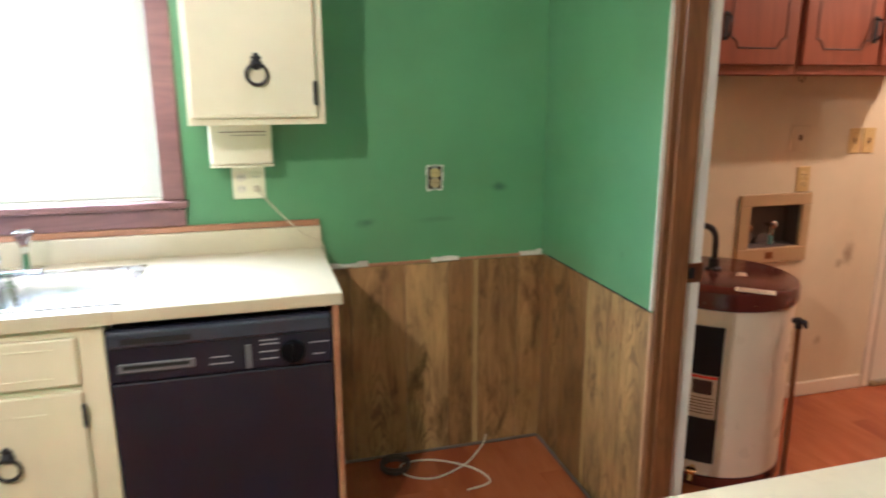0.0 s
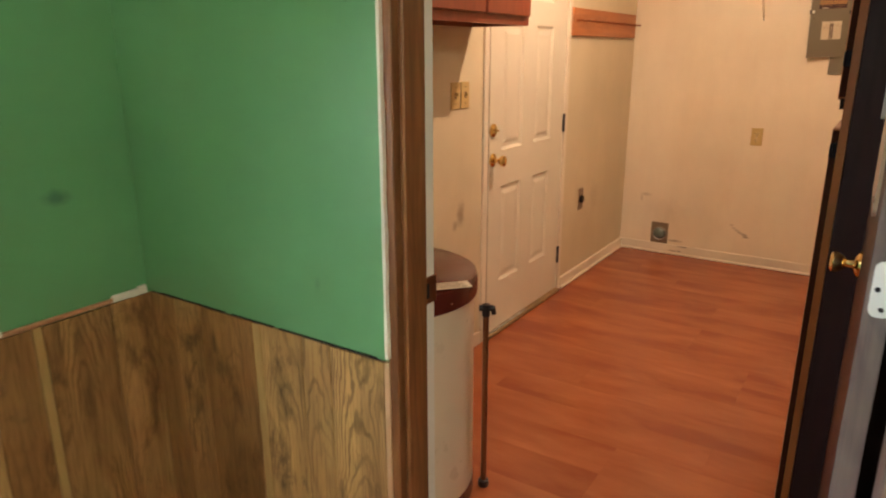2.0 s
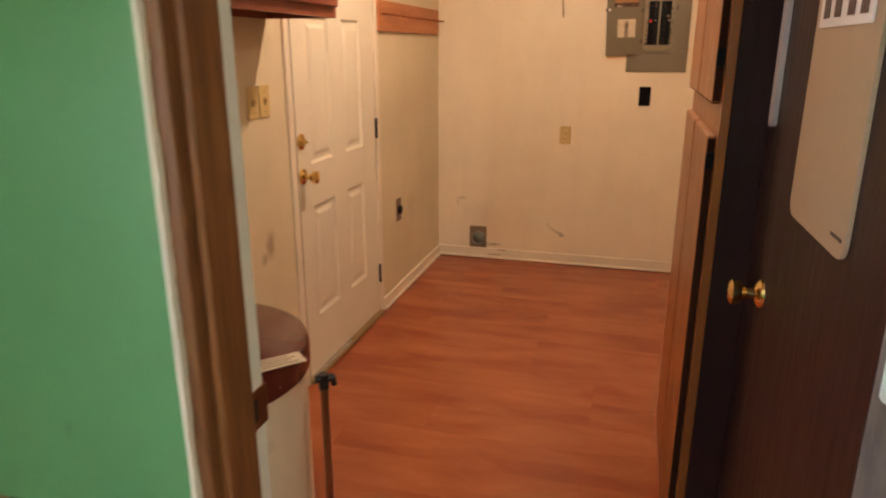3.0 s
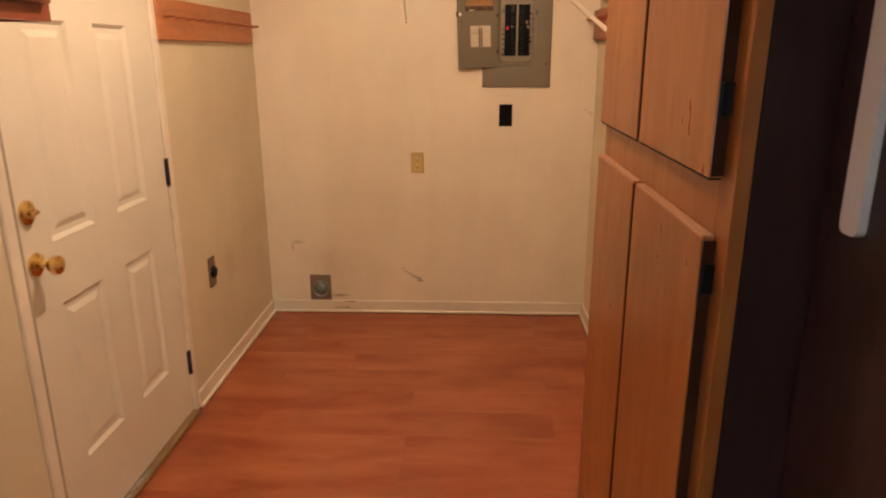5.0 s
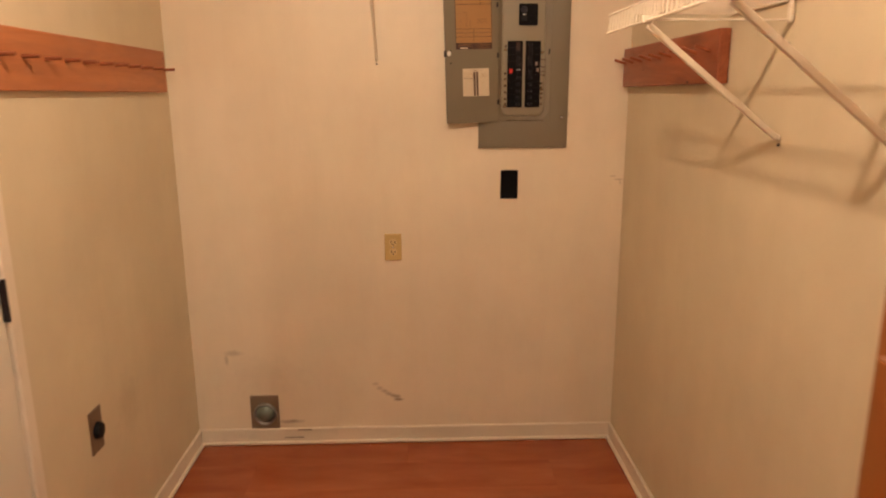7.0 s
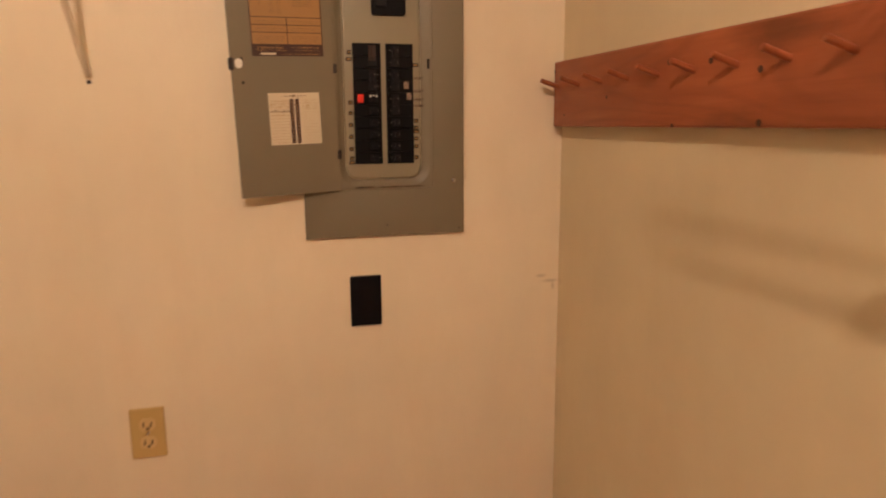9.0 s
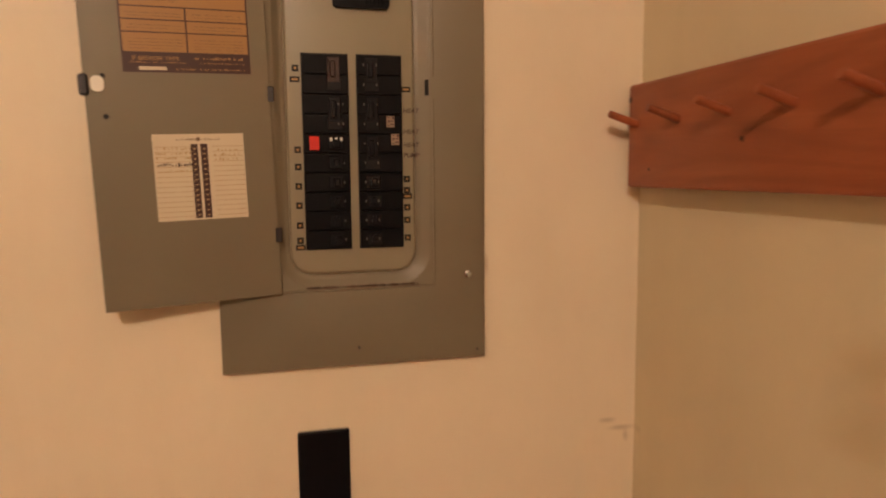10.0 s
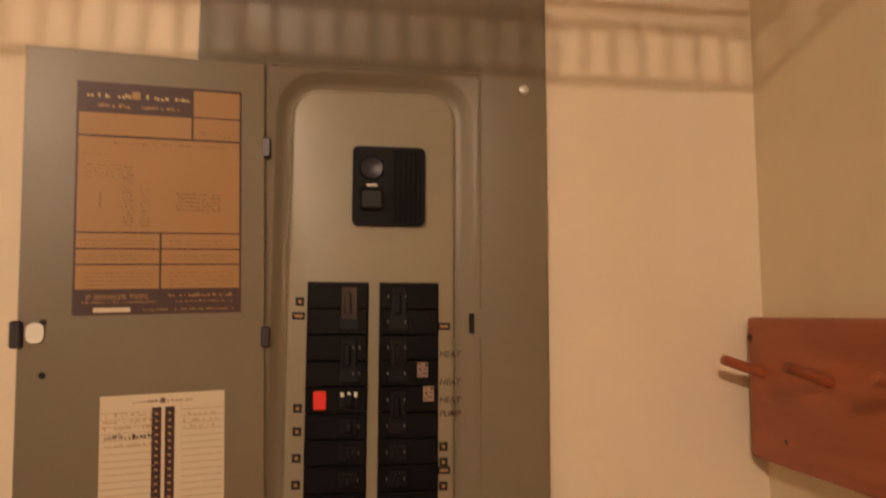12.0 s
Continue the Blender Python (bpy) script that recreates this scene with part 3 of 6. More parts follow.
box(b, 0.801, OPEN_R + 0.029, -3.872, -3.738, OPEN_H, OPEN_H + 0.029, 0.002)
structure("door_head", b, JAMB_WOOD)

# ---- laundry: exterior door ----
def panel_door(name, label):
    """Six-panel door in the wall x = 0, hinged at its far edge."""
    d = thing(name, (-0.02, -1.62, 0.022), label, "door")
    y0, y1, z0, z1 = -2.058, -1.188, 0.022, 2.035
    cols, rows = ((-1.925, -1.705), (-1.565, -1.360)), ((0.275, 0.775), (0.955, 1.545), (1.665, 1.89))
    ys = [y0, cols[0][0], cols[0][1], cols[1][0], cols[1][1], y1]
    zs = [z0, rows[0][0], rows[0][1], rows[1][0], rows[1][1], rows[2][0], rows[2][1], z1]
    b = B()
    for i in range(5):
        for j in range(7):
            if i in (1, 3) and j in (1, 3, 5):
                continue
            box(b, -0.044, 0.0, ys[i], ys[i + 1], zs[j], zs[j + 1])
    bmesh.ops.remove_doubles(b, verts=b.verts, dist=0.0001)
    slab = part("slab", b, DOOR_WHITE, d)
    for (a, c) in cols:
        for (e, f) in rows:
            b = B()
            t = []
            for inset, x in ((0, 0.0), (0.012, -0.010), (0.028, -0.010), (0.046, -0.003), (0.06, -0.002)):
                t.append([b.verts.new((x, yy, zz)) for yy, zz in ((a + inset, e + inset), (c - inset, e + inset), (c - inset, f - inset), (a + inset, f - inset))])
            for lo, hi in zip(t, t[1:]):
                for k in range(4):
                    b.faces.new((lo[k], lo[(k + 1) % 4], hi[(k + 1) % 4], hi[k]))
            b.faces.new(t[-1])
            part("panel", b, DOOR_WHITE, slab)
    side = Matrix.Rotation(radians(90), 4, "Y")
    for z, kind in ((1.058, "deadbolt"), (0.916, "door_knob")):
        b = B()
        lathe(b, (0.0, -2.012, z), [(0.033, 0), (0.032, 0.006), (0.022, 0.012), (0.016, 0.014)], 24, side)
        if kind == "door_knob":
            lathe(b, (0.012, -2.012, z), [(0.010, 0), (0.010, 0.022), (0.020, 0.030), (0.027, 0.042), (0.025, 0.054), (0.012, 0.060)], 24, side)
        else:
            box(b, 0.012, 0.030, -2.024, -2.000, z - 0.005, z + 0.005, 0.003, 2)
        part(kind, b, BRASS, d, "polished brass " + kind.replace("_", " "), True)
    for z in (0.234, 1.025, 1.83):
        b = B()
        box(b, 0.0005, 0.006, -1.196, -1.172, z - 0.05, z + 0.05, 0.002)
        rod(b, (0.007, -1.184, z - 0.052), (0.007, -1.184, z + 0.052), 0.006)
        part("hinge", b, OLD_IRON, d, "dark brown steel hinge")
    return d


panel_door("exterior_door", "white painted six-panel door, closed, with brass knob and deadbolt")
b = B()
box(b, -0.10, 0.010, -2.115, -2.063, 0, 2.10, 0.004)
box(b, -0.10, 0.010, -1.183, -1.140, 0, 2.10, 0.004)
box(b, -0.10, 0.010, -2.063, -1.183, 2.042, 2.10, 0.004)
structure("door_1_casing", b, TRIM_WHITE, "white painted door casing")
structure("door_1_reveal_line", box(B(), 0.0, 0.013, -2.076, -2.066, 0, 2.05, 0.003), paint("grey_weatherstrip", (0.42, 0.36, 0.27), 0.7), "greyish weatherstrip")
# Metal strip added to give the gleam of light under the door.
structure("threshold_gleam_strip", box(B(), 0.004, 0.022, -2.03, -1.62, 0.0202, 0.0225, 0.0008), STEEL, "bright aluminium strip added for the gleam at the threshold")
structure("threshold", box(B(), -0.12, 0.028, -2.063, -1.183, 0.0, 0.020, 0.004), THRESH_WOOD, "worn wooden threshold")

# ---- laundry: dark door standing open ----
def dark_door():
    d = thing("interior_door", (1.58, -3.33, 0.012), "dark brown flush wooden door standing open against the pantry", "door")
    slab = part("slab", box(B(), 1.562, 1.599, -3.666, -2.895, 0.012, 2.03, 0.002), DARK_DOOR, d)
    edge = part("hinge_edge", box(B(), 1.562, 1.599, -3.6695, -3.6665, 0.012, 2.03, 0.0006), JAMB_GREY, d, "worn greyish door edge")
    for z in (0.25, 1.065, 1.80):
        b = B()
        rounded_plate(b, 0.031, 0.090, 0.002, 0.012, Matrix.Translation((1.5835, -3.6696, z)))
        leaf = part("hinge_leaf", b, CHALK_WHITE, d, "white painted hinge leaf")
        for dz, dx in ((0.032, 0.005), (0.0, -0.007), (-0.032, 0.002)):
            part("screw", lathe(B(), (1.5835 + dx, -3.6716, z + dz), [(0.0042, 0), (0.003, 0.001)], 12, Matrix.Rotation(radians(90), 4, "X")), OLD_IRON, leaf)
    back = Matrix.Rotation(radians(-90), 4, "Y")
    b = B()
    lathe(b, (1.562, -3.055, 0.935), [(0.032, 0), (0.031, 0.005), (0.022, 0.011), (0.011, 0.014), (0.011, 0.030), (0.018, 0.036), (0.026, 0.048), (0.026, 0.058), (0.016, 0.064)], 28, back)
    part("door_knob", b, BRASS, d, "polished brass door knob", True)
    return d


LEAN = Matrix.Translation((1.584, -3.668, 0)) @ Matrix.Rotation(radians(1.4), 4, "Z") @ Matrix.Translation((-1.562, 3.668, 0))


def leaned(ob):
    """Turn a thing with the open door about its hinges."""
    m = LEAN @ Matrix.Translation(ob.location)
    ob.location, ob.rotation_euler = m.translation, m.to_euler()
    return ob


leaned(dark_door())
b = B()
rounded_plate(b, 0.31, 0.66, 0.006, 0.028, Matrix.Translation((1.5615, -3.355, 1.47)) @ Matrix.Rotation(radians(-90), 4, "Z"))
board = thing("memo_board", (1.5585, -3.355, 1.14), "beige coated memo board hung on the dark door", "board")
part("board_face", b, BEIGE_BOARD, board)
part("label_bar", box(B(), 1.5545, 1.5556, -3.495, -3.445, 1.165, 1.170), INK_DARK, board)
pic = thing("picture_card", (1.554, -3.35, 1.45), "white card with two black animal shapes on the board", "picture")
part("card", box(B(), 1.5535, 1.5552, -3.475, -3.225, 1.450, 1.70), paint("white_card", (0.80, 0.76, 0.72), 0.5), pic)
for yc in (-3.41, -3.29):
    b = B()
    box(b, 1.5525, 1.5533, yc - 0.045, yc + 0.045, 1.51, 1.62, 0.0003)
    for dy in (-0.036, -0.020, 0.020, 0.036):
        box(b, 1.5525, 1.5533, yc + dy - 0.008, yc + dy + 0.008, 1.463, 1.515, 0.0003)
    part("dark_shape", b, INK_DARK, pic)
leaned(board)
leaned(pic)
b = B()
rounded_plate(b, 0.034, 0.62, 0.010, 0.010, Matrix.Translation((1.5615, -2.968, 1.577)) @ Matrix.Rotation(radians(-90), 4, "Z"))
leaned(solid("hanging_strip", b, paint("white_plastic_strip", (0.50, 0.46, 0.44), 0.4), "white plastic strip hung on the dark door", "door strip", (1.556, -2.968, 1.577)))

# ---- laundry: tall pantry cabinet ----
def pantry():
    p = thing("pantry_cabinet", (1.64, -2.477, 0), "tall orange-brown wooden pantry cabinet with four flat doors", "cabinet")
    x0, x1, ya, yb = 1.473, 1.805, -2.868, -2.065
    body = B()
    box(body, x0 + 0.02, x1, yb - 0.018, yb, 0, 2.20, 0.001)
    box(body, x0 + 0.02, x1, ya + 0.018, yb - 0.018, 2.182, 2.20)
    box(body, x0 + 0.02, x1, ya + 0.018, yb - 0.018, 0.08, 0.10)
    part("carcass", body, PANTRY_WOOD, p)
    # Near side panel uses the dark door's colour.
    part("side_panel", box(B(), x0 + 0.02, x1, ya, ya + 0.018, 0, 2.20, 0.001), DARK_DOOR, p, "dark brown side panel")
    f = B()
    box(f, x0, x0 + 0.0195, ya, ya + 0.05, 0, 2.20, 0.001)
    box(f, x0, x0 + 0.0195, yb - 0.045, yb, 0, 2.20, 0.001)
    box(f, x0, x0 + 0.0195, ya + 0.05, yb - 0.045, 1.20, 1.33, 0.001)
    box(f, x0, x0 + 0.0195, ya + 0.05, yb - 0.045, 2.13, 2.20, 0.001)
    box(f, x0, x0 + 0.0195, ya + 0.05, yb - 0.045, 0.0, 0.12, 0.001)
    box(f, x0 + 0.001, x0 + 0.0185, -2.472, -2.422, 0.12, 2.13, 0.001)
    part("face_frame", f, PANTRY_WOOD, p)
    for (a, c) in ((-2.828, -2.456), (-2.438, -2.090)):
        for (z0, z1) in ((0.09, 1.224), (1.302, 2.15)):
            d = part("door", box(B(), 1.4545, x0 - 0.0005, a, c, z0, z1, 0.0025, 2), PANTRY_WOOD, p)
            # Dark strip paints the shade on the door's near edge.
            part("door_edge", box(B(), 1.4565, x0 - 0.001, a - 0.0015, a - 0.0001, z0 + 0.003, z1 - 0.003), PANTRY_EDGE_SHADE, d, "door edge darkened for shade")
            if z0 < 1.0:
                # Pale strip stands for light along the lower door's top.
                part("top_edge", box(B(), 1.4555, x0 - 0.001, a + 0.003, c - 0.003, z1 - 0.0002, z1 + 0.0030, 0.0012), PANTRY_LIP_LIT, d, "top edge paled for the light it catches")
            else:
                # Dark strip paints the shade beneath the upper door.
                part("bottom_edge", box(B(), 1.4555, x0 - 0.001, a + 0.003, c - 0.003, z0 - 0.0030, z0 + 0.0002, 0.0012), PANTRY_EDGE_SHADE, d, "bottom edge darkened for shade")
    for z in (1.17, 1.40):
        b = B()
        box(b, 1.458, 1.4725, -2.835, -2.830, z - 0.02, z + 0.02, 0.001)
        rod(b, (1.458, -2.835, z - 0.018), (1.458, -2.835, z + 0.018), 0.004)
        part("hinge", b, BLACK_MATT, p)
    return p


pantry()

# ---- laundry: water heater ----
HX, HY, HR = 0.332, -3.277, 0.273


def on_heater(angle, z, r=HR):
    return (HX + r * math.cos(radians(angle)), HY + r * math.sin(radians(angle)), z)


def curved_plate(a0, a1, z0, z1, r0, r1, n=10):
    b = B()
    rings = []
    for i in range(n + 1):
        a = a0 + (a1 - a0) * i / n
        rings.append([b.verts.new(on_heater(a, z, r)) for r, z in ((r0, z0), (r1, z0), (r1, z1), (r0, z1))])
    for p, q in zip(rings, rings[1:]):
        for k in range(4):
            b.faces.new((p[k], p[(k + 1) % 4], q[(k + 1) % 4], q[k]))
    b.faces.new(rings[0])
    b.faces.new(rings[-1][::-1])
    return b


def water_heater():
    h = thing("water_heater", (HX, HY, 0), "short almond electric water heater with maroon cap beside the partition", "water heater")
    part("tank", lathe(B(), (HX, HY, 0), [(HR - 0.01, 0.045), (HR, 0.05), (HR, 0.705), (HR - 0.02, 0.71)], 64), HEATER_WHITE, h, "almond enamelled tank", True)
    part("base_ring", lathe(B(), (HX, HY, 0), [(HR - 0.02, 0.0), (HR + 0.004, 0.004), (HR + 0.004, 0.044), (HR - 0.02, 0.045)], 64), HEATER_CAP, h, "maroon base ring", True)
    part("cap", lathe(B(), (HX, HY, 0), [(HR + 0.002, 0.700), (HR + 0.010, 0.705), (HR + 0.011, 0.750), (HR + 0.006, 0.766), (HR - 0.012, 0.774), (0.05, 0.779)], 64), HEATER_CAP, h, "maroon plastic cap", True)
    panel = part("access_panel", curved_plate(-70, -31, 0.105, 0.64, HR - 0.002, HR + 0.006), NAVY_PLASTIC, h, "dark access panel", True)
    label = part("warning_label", curved_plate(-54, -32.5, 0.285, 0.455, HR + 0.0062, HR + 0.0075), PAPER, panel, "white warning label")
    part("label_head", curved_plate(-53, -33, 0.442, 0.452, HR + 0.0076, HR + 0.0082), RED, panel)
    part("label_picture", curved_plate(-50, -36, 0.38, 0.435, HR + 0.0076, HR + 0.0082), INK_DARK, panel)
    for k in range(6):
        part("label_line", curved_plate(-52, -34.5, 0.303 + 0.012 * k, 0.307 + 0.012 * k, HR + 0.0076, HR + 0.0081, 4), INK_BROWN, panel)
    b = B()
    rod(b, on_heater(-45, 0.075, HR), on_heater(-45, 0.075, HR + 0.045), 0.012)
    rod(b, on_heater(-45, 0.075, HR + 0.03), on_heater(-45, 0.045, HR + 0.05), 0.011)
    lathe(b, on_heater(-45, 0.085, HR + 0.045), [(0.02, 0), (0.022, 0.006), (0.014, 0.012)], 14)
    part("drain_valve", b, BRASS, h, "brass drain valve", True)
    for ang, rr, rot in ((38, 0.02, 18), (-12, 0.245, 10)):
        c = Vector((HX, HY, 0)) + Vector((rr * math.cos(radians(ang)), rr * math.sin(radians(ang)), 0))
        m = Matrix.Translation((c.x + 0.02, c.y, 0)) @ Matrix.Rotation(radians(rot + 38), 4, "Z")
        lab = part("cap_label", box(B(), -0.065, 0.065, -0.026, 0.026, 0.7768, 0.7786, turn=m), PAPER, h, "cream paper label")
        for k in range(4):
            part("label_line", box(B(), -0.055, 0.05 - 0.015 * (k % 2), -0.018 + 0.011 * k, -0.015 + 0.011 * k, 0.7787, 0.7792, turn=m), INK_BROWN, lab)
    for i in range(6):
        part("rivet", lathe(B(), on_heater(-80 + 34 * i, 0.728, HR + 0.010), [(0.004, -0.002), (0.004, 0.002)], 8, Matrix.Rotation(radians(90), 4, "Y")), STEEL, h)
    b = B()
    tube(b, [(0.305, -3.285, 0.77), (0.305, -3.285, 0.86), (0.303, -3.288, 0.915), (0.292, -3.305, 0.945), (0.272, -3.335, 0.950), (0.252, -3.365, 0.935), (0.242, -3.38, 0.89), (0.240, -3.385, 0.775)], 0.012)
    lathe(b, (0.305, -3.285, 0.775), [(0.032, 0), (0.03, 0.012), (0.02, 0.02), (0.02, 0.05)], 16)
    part("supply_pipe", b, OLD_IRON, h, "dark flexible supply pipe", True)
    return h


water_heater()
sp = thing("relief_pipe", (0.61, -3.125, 0), "brown upright drain pipe with an elbow valve beside the heater", "pipe")
part("pipe", rod(B(), (0.602, -3.122, 0.02), (0.616, -3.148, 0.645), 0.0095, seg=14), COPPER, sp, soft=True)
b = B()
rod(b, (0.616, -3.148, 0.630), (0.616, -3.149, 0.668), 0.0125, seg=14)
rod(b, (0.598, -3.160, 0.656), (0.636, -3.136, 0.656), 0.010, seg=14)
rod(b, (0.634, -3.137, 0.660), (0.637, -3.135, 0.636), 0.0075, seg=12)
part("elbow_valve", b, OLD_IRON, sp, "dark iron elbow valve", True)
part("foot", lathe(B(), (0.602, -3.122, 0), [(0.018, 0), (0.018, 0.02), (0.011, 0.024)], 16), OLD_IRON, sp, soft=True)

# ---- laundry: wall cabinets over the heater ----
def upper_cabinet(y0, y1):
    """One wall cabinet unit with two doors, on the wall x = 0."""
    c = thing("wall_cabinet", (0.13, (y0 + y1) / 2, 1.52), "reddish cherry wall cabinet with two shaped-panel doors", "cabinet", "cabinets over the water heater")
    body = B()
    z0, z1 = 1.52, 2.25
    box(body, 0.0, 0.25, y0, y0 + 0.016, z0, z1)
    box(body, 0.0, 0.25, y1 - 0.016, y1, z0, z1)
    box(body, 0.0, 0.25, y0 + 0.016, y1 - 0.016, z0 + 0.022, z0 + 0.038)
    box(body, 0.0, 0.25, y0 + 0.016, y1 - 0.016, z1 - 0.016, z1)
    box(body, 0.0, 0.012, y0 + 0.016, y1 - 0.016, z0, z0 + 0.022)
    part("carcass", body, CHERRY, c)
    f = B()
    mid = (y0 + y1) / 2
    for a, e in ((y0, y0 + 0.035), (y1 - 0.035, y1), (mid - 0.02, mid + 0.02)):
        box(f, 0.2505, 0.27, a, e, z0, z1, 0.001)
    for a, e in ((z0, z0 + 0.04), (z1 - 0.05, z1)):
        box(f, 0.251, 0.2695, y0 + 0.035, y1 - 0.035, a, e)
    part("face_frame", f, CHERRY, c)
    for k, (a, e) in enumerate(((y0 + 0.012, mid - 0.008), (mid + 0.008, y1 - 0.018))):
        d = part("door", box(B(), 0.2705, 0.288, a, e, z0 + 0.035, z1 - 0.03, 0.004, 2), CHERRY, c)
        b = B()
        ya, yb, za, zb, n = a + 0.055, e - 0.055, z0 + 0.095, z1 - 0.09, 0.035
        ring = [(ya, za + n), (ya + n * 0.35, za + n), (ya + n * 0.75, za + n * 0.6), (ya + n, za), (yb - n, za), (yb - n * 0.75, za + n * 0.6), (yb - n * 0.35, za + n), (yb, za + n),
                (yb, zb - n), (yb - n * 0.35, zb - n), (yb - n, zb), (ya + n, zb), (ya + n * 0.35, zb - n), (ya, zb - n)]
        for (p, q) in zip(ring, ring[1:] + ring[:1]):
            rod(b, (0.288, *p), (0.288, *q), 0.0028, seg=6)
        part("routed_line", b, INK_DARK, d, "dark routed panel line")
        yh = e - 0.03 if k == 0 else a + 0.03
        b = B()
        box(b, 0.2882, 0.2915, yh - 0.012, yh + 0.012, z0 + 0.12, z0 + 0.22, 0.003)
        tube(b, [(0.291, yh, z0 + 0.21), (0.312, yh, z0 + 0.20), (0.318, yh, z0 + 0.17), (0.312, yh, z0 + 0.14), (0.291, yh, z0 + 0.13)], 0.004)
        part("handle", b, OLD_IRON, d, "wrought iron pull", True)
    return c


upper_cabinet(-2.970, -2.215)
upper_cabinet(-3.728, -2.973)
b = B()
tube(b, [(0.127, -2.787, 1.542), (0.127, -2.787, 1.52), (0.127, -2.80, 1.495), (0.127, -2.815, 1.505), (0.127, -2.815, 1.515)], 0.0022)
solid("cup_hook", b, OLD_IRON, "small dark cup hook under the wall cabinet", "hook", (0.127, -2.787, 1.542), True)

# ---- laundry: washer outlet box, switches and sockets ----
def washer_box():
    w = thing("washer_outlet_box", (0.0, -2.752, 0.70), "tan plastic washer outlet box recessed in the wall", "outlet box")
    y0, y1, z0, z1 = -2.943, -2.562, 0.697, 1.012
    iy0, iy1, iz0, iz1 = -2.885, -2.612, 0.765, 0.958
    f = B()
    for a, c, d, e in ((y0, y1, iz1, z1), (y0, y1, z0, iz0), (y0, iy0, iz0, iz1), (iy1, y1, iz0, iz1)):
        box(f, 0.0008, 0.015, a, c, d, e, 0.003)
    part("frame", f, TAN_PLASTIC, w, "tan plastic frame")
    s = B()
    box(s, -0.085, -0.078, iy0, iy1, iz0, iz1)
    box(s, -0.078, 0.0006, iy0, iy0 + 0.004, iz0, iz1)
    box(s, -0.078, 0.0006, iy1 - 0.004, iy1, iz0, iz1)
    box(s, -0.078, 0.0006, iy0 + 0.004, iy1 - 0.004, iz0, iz0 + 0.004)
    box(s, -0.078, 0.0006, iy0 + 0.004, iy1 - 0.004, iz1 - 0.004, iz1)
    part("recess", s, paint("grey_brown_box", (0.13, 0.10, 0.09), 0.6), w, "dark recessed box")
    for y, m, zz in ((-2.73, STEEL, 0.86), (-2.865, COPPER, 0.85)):
        b = B()
        rod(b, (-0.07, y, zz), (-0.02, y, zz), 0.009)
        rod(b, (-0.03, y, zz + 0.01), (-0.03, y, zz - 0.045), 0.011)
        lathe(b, (-0.018, y, zz + 0.005), [(0.016, 0), (0.018, 0.006), (0.01, 0.012)], 12, Matrix.Rotation(radians(90), 4, "Y"))
        v = part("valve", b, m, w, "metal hose valve", True)
        part("hose_end", rod(B(), (-0.03, y, zz - 0.045), (-0.03, y, zz - 0.088), 0.010), TEAL, v, "teal hose end", True)
    part("bottom_plug", box(B(), 0.0152, 0.018, -2.79, -2.75, 0.715, 0.748, 0.002), COPPER, w)
    return w


washer_box()


def plate_on(name, centre, face, w, h, material, label, kind, category):
    """A wall plate with its details; face is 'x' (wall x = 0) or 'y' (wall y = 0)."""
    turn = Matrix.Rotation(radians(90), 4, "Z") if face == "x" else Matrix.Identity(4)
    m = Matrix.Translation(centre) @ turn
    p = thing(name, centre, label, category)
    t = bmesh.new()
    box(t, -w / 2, w / 2, -0.006, -0.0004, -h / 2, h / 2, 0.003, 2)
    bmesh.ops.transform(t, matrix=m, verts=t.verts)
    part("plate", t, material, p)

    def add(nm, mat, x0, x1, y0, y1, z0, z1, bev=0.0):
        t2 = bmesh.new()
        box(t2, x0, x1, y0, y1, z0, z1, bev, 1, m)
        return part(nm, t2, mat, p)
    if kind == "socket":
        for dz in (0.02, -0.02):
            face_part = B()
            rounded_plate(face_part, 0.032, 0.028, 0.0025, 0.011, m @ Matrix.Translation((0, -0.006, dz)))
            part("socket_face", face_part, IVORY_FACE if material is IVORY else material, p)
            add("slot", BLACK, -0.0090, -0.0060, -0.0093, -0.0084, dz - 0.005, dz + 0.006)
            add("slot", BLACK, 0.0060, 0.0090, -0.0093, -0.0084, dz - 0.005, dz + 0.005)
            add("slot", BLACK, -0.0028, 0.0028, -0.0093, -0.0084, dz - 0.0115, dz - 0.006)
        add("screw", STEEL, -0.003, 0.003, -0.0075, -0.006, -0.003, 0.003, 0.001)
    elif kind == "switch":
        add("toggle_slot", INK_BROWN, -0.006, 0.006, -0.0072, -0.006, -0.013, 0.013)
        add("toggle", material, -0.004, 0.004, -0.018, -0.0073, -0.002, 0.010, 0.001)
        add("screw", STEEL, -0.003, 0.003, -0.0075, -0.006, 0.032, 0.038, 0.001)
        add("screw", STEEL, -0.003, 0.003, -0.0075, -0.006, -0.038, -0.032, 0.001)
    elif kind == "hole":
        add("opening", INK_DARK, -0.008, 0.008, -0.0072, -0.006, -0.010, 0.014)
    elif kind == "dryer":
        b2 = B()
        lathe(b2, centre, [(0.026, 0), (0.026, 0.012), (0.022, 0.02), (0.008, 0.021)], 24, Matrix.Rotation(radians(90), 4, "Y"))
        part("round_socket", b2, BLACK_MATT, p, "round black socket", True)
    return p


plate_on("light_switch", (0, -2.357, 1.237), "x", 0.070, 0.114, IVORY, "ivory light switch plate with toggle", "switch", "switch")
plate_on("light_switch", (0, -2.277, 1.237), "x", 0.070, 0.114, IVORY, "ivory light switch plate with toggle", "switch", "switch")
plate_on("wall_outlet", (0, -2.618, 1.072), "x", 0.070, 0.114, IVORY, "ivory duplex outlet above the washer box", "socket", "outlet")
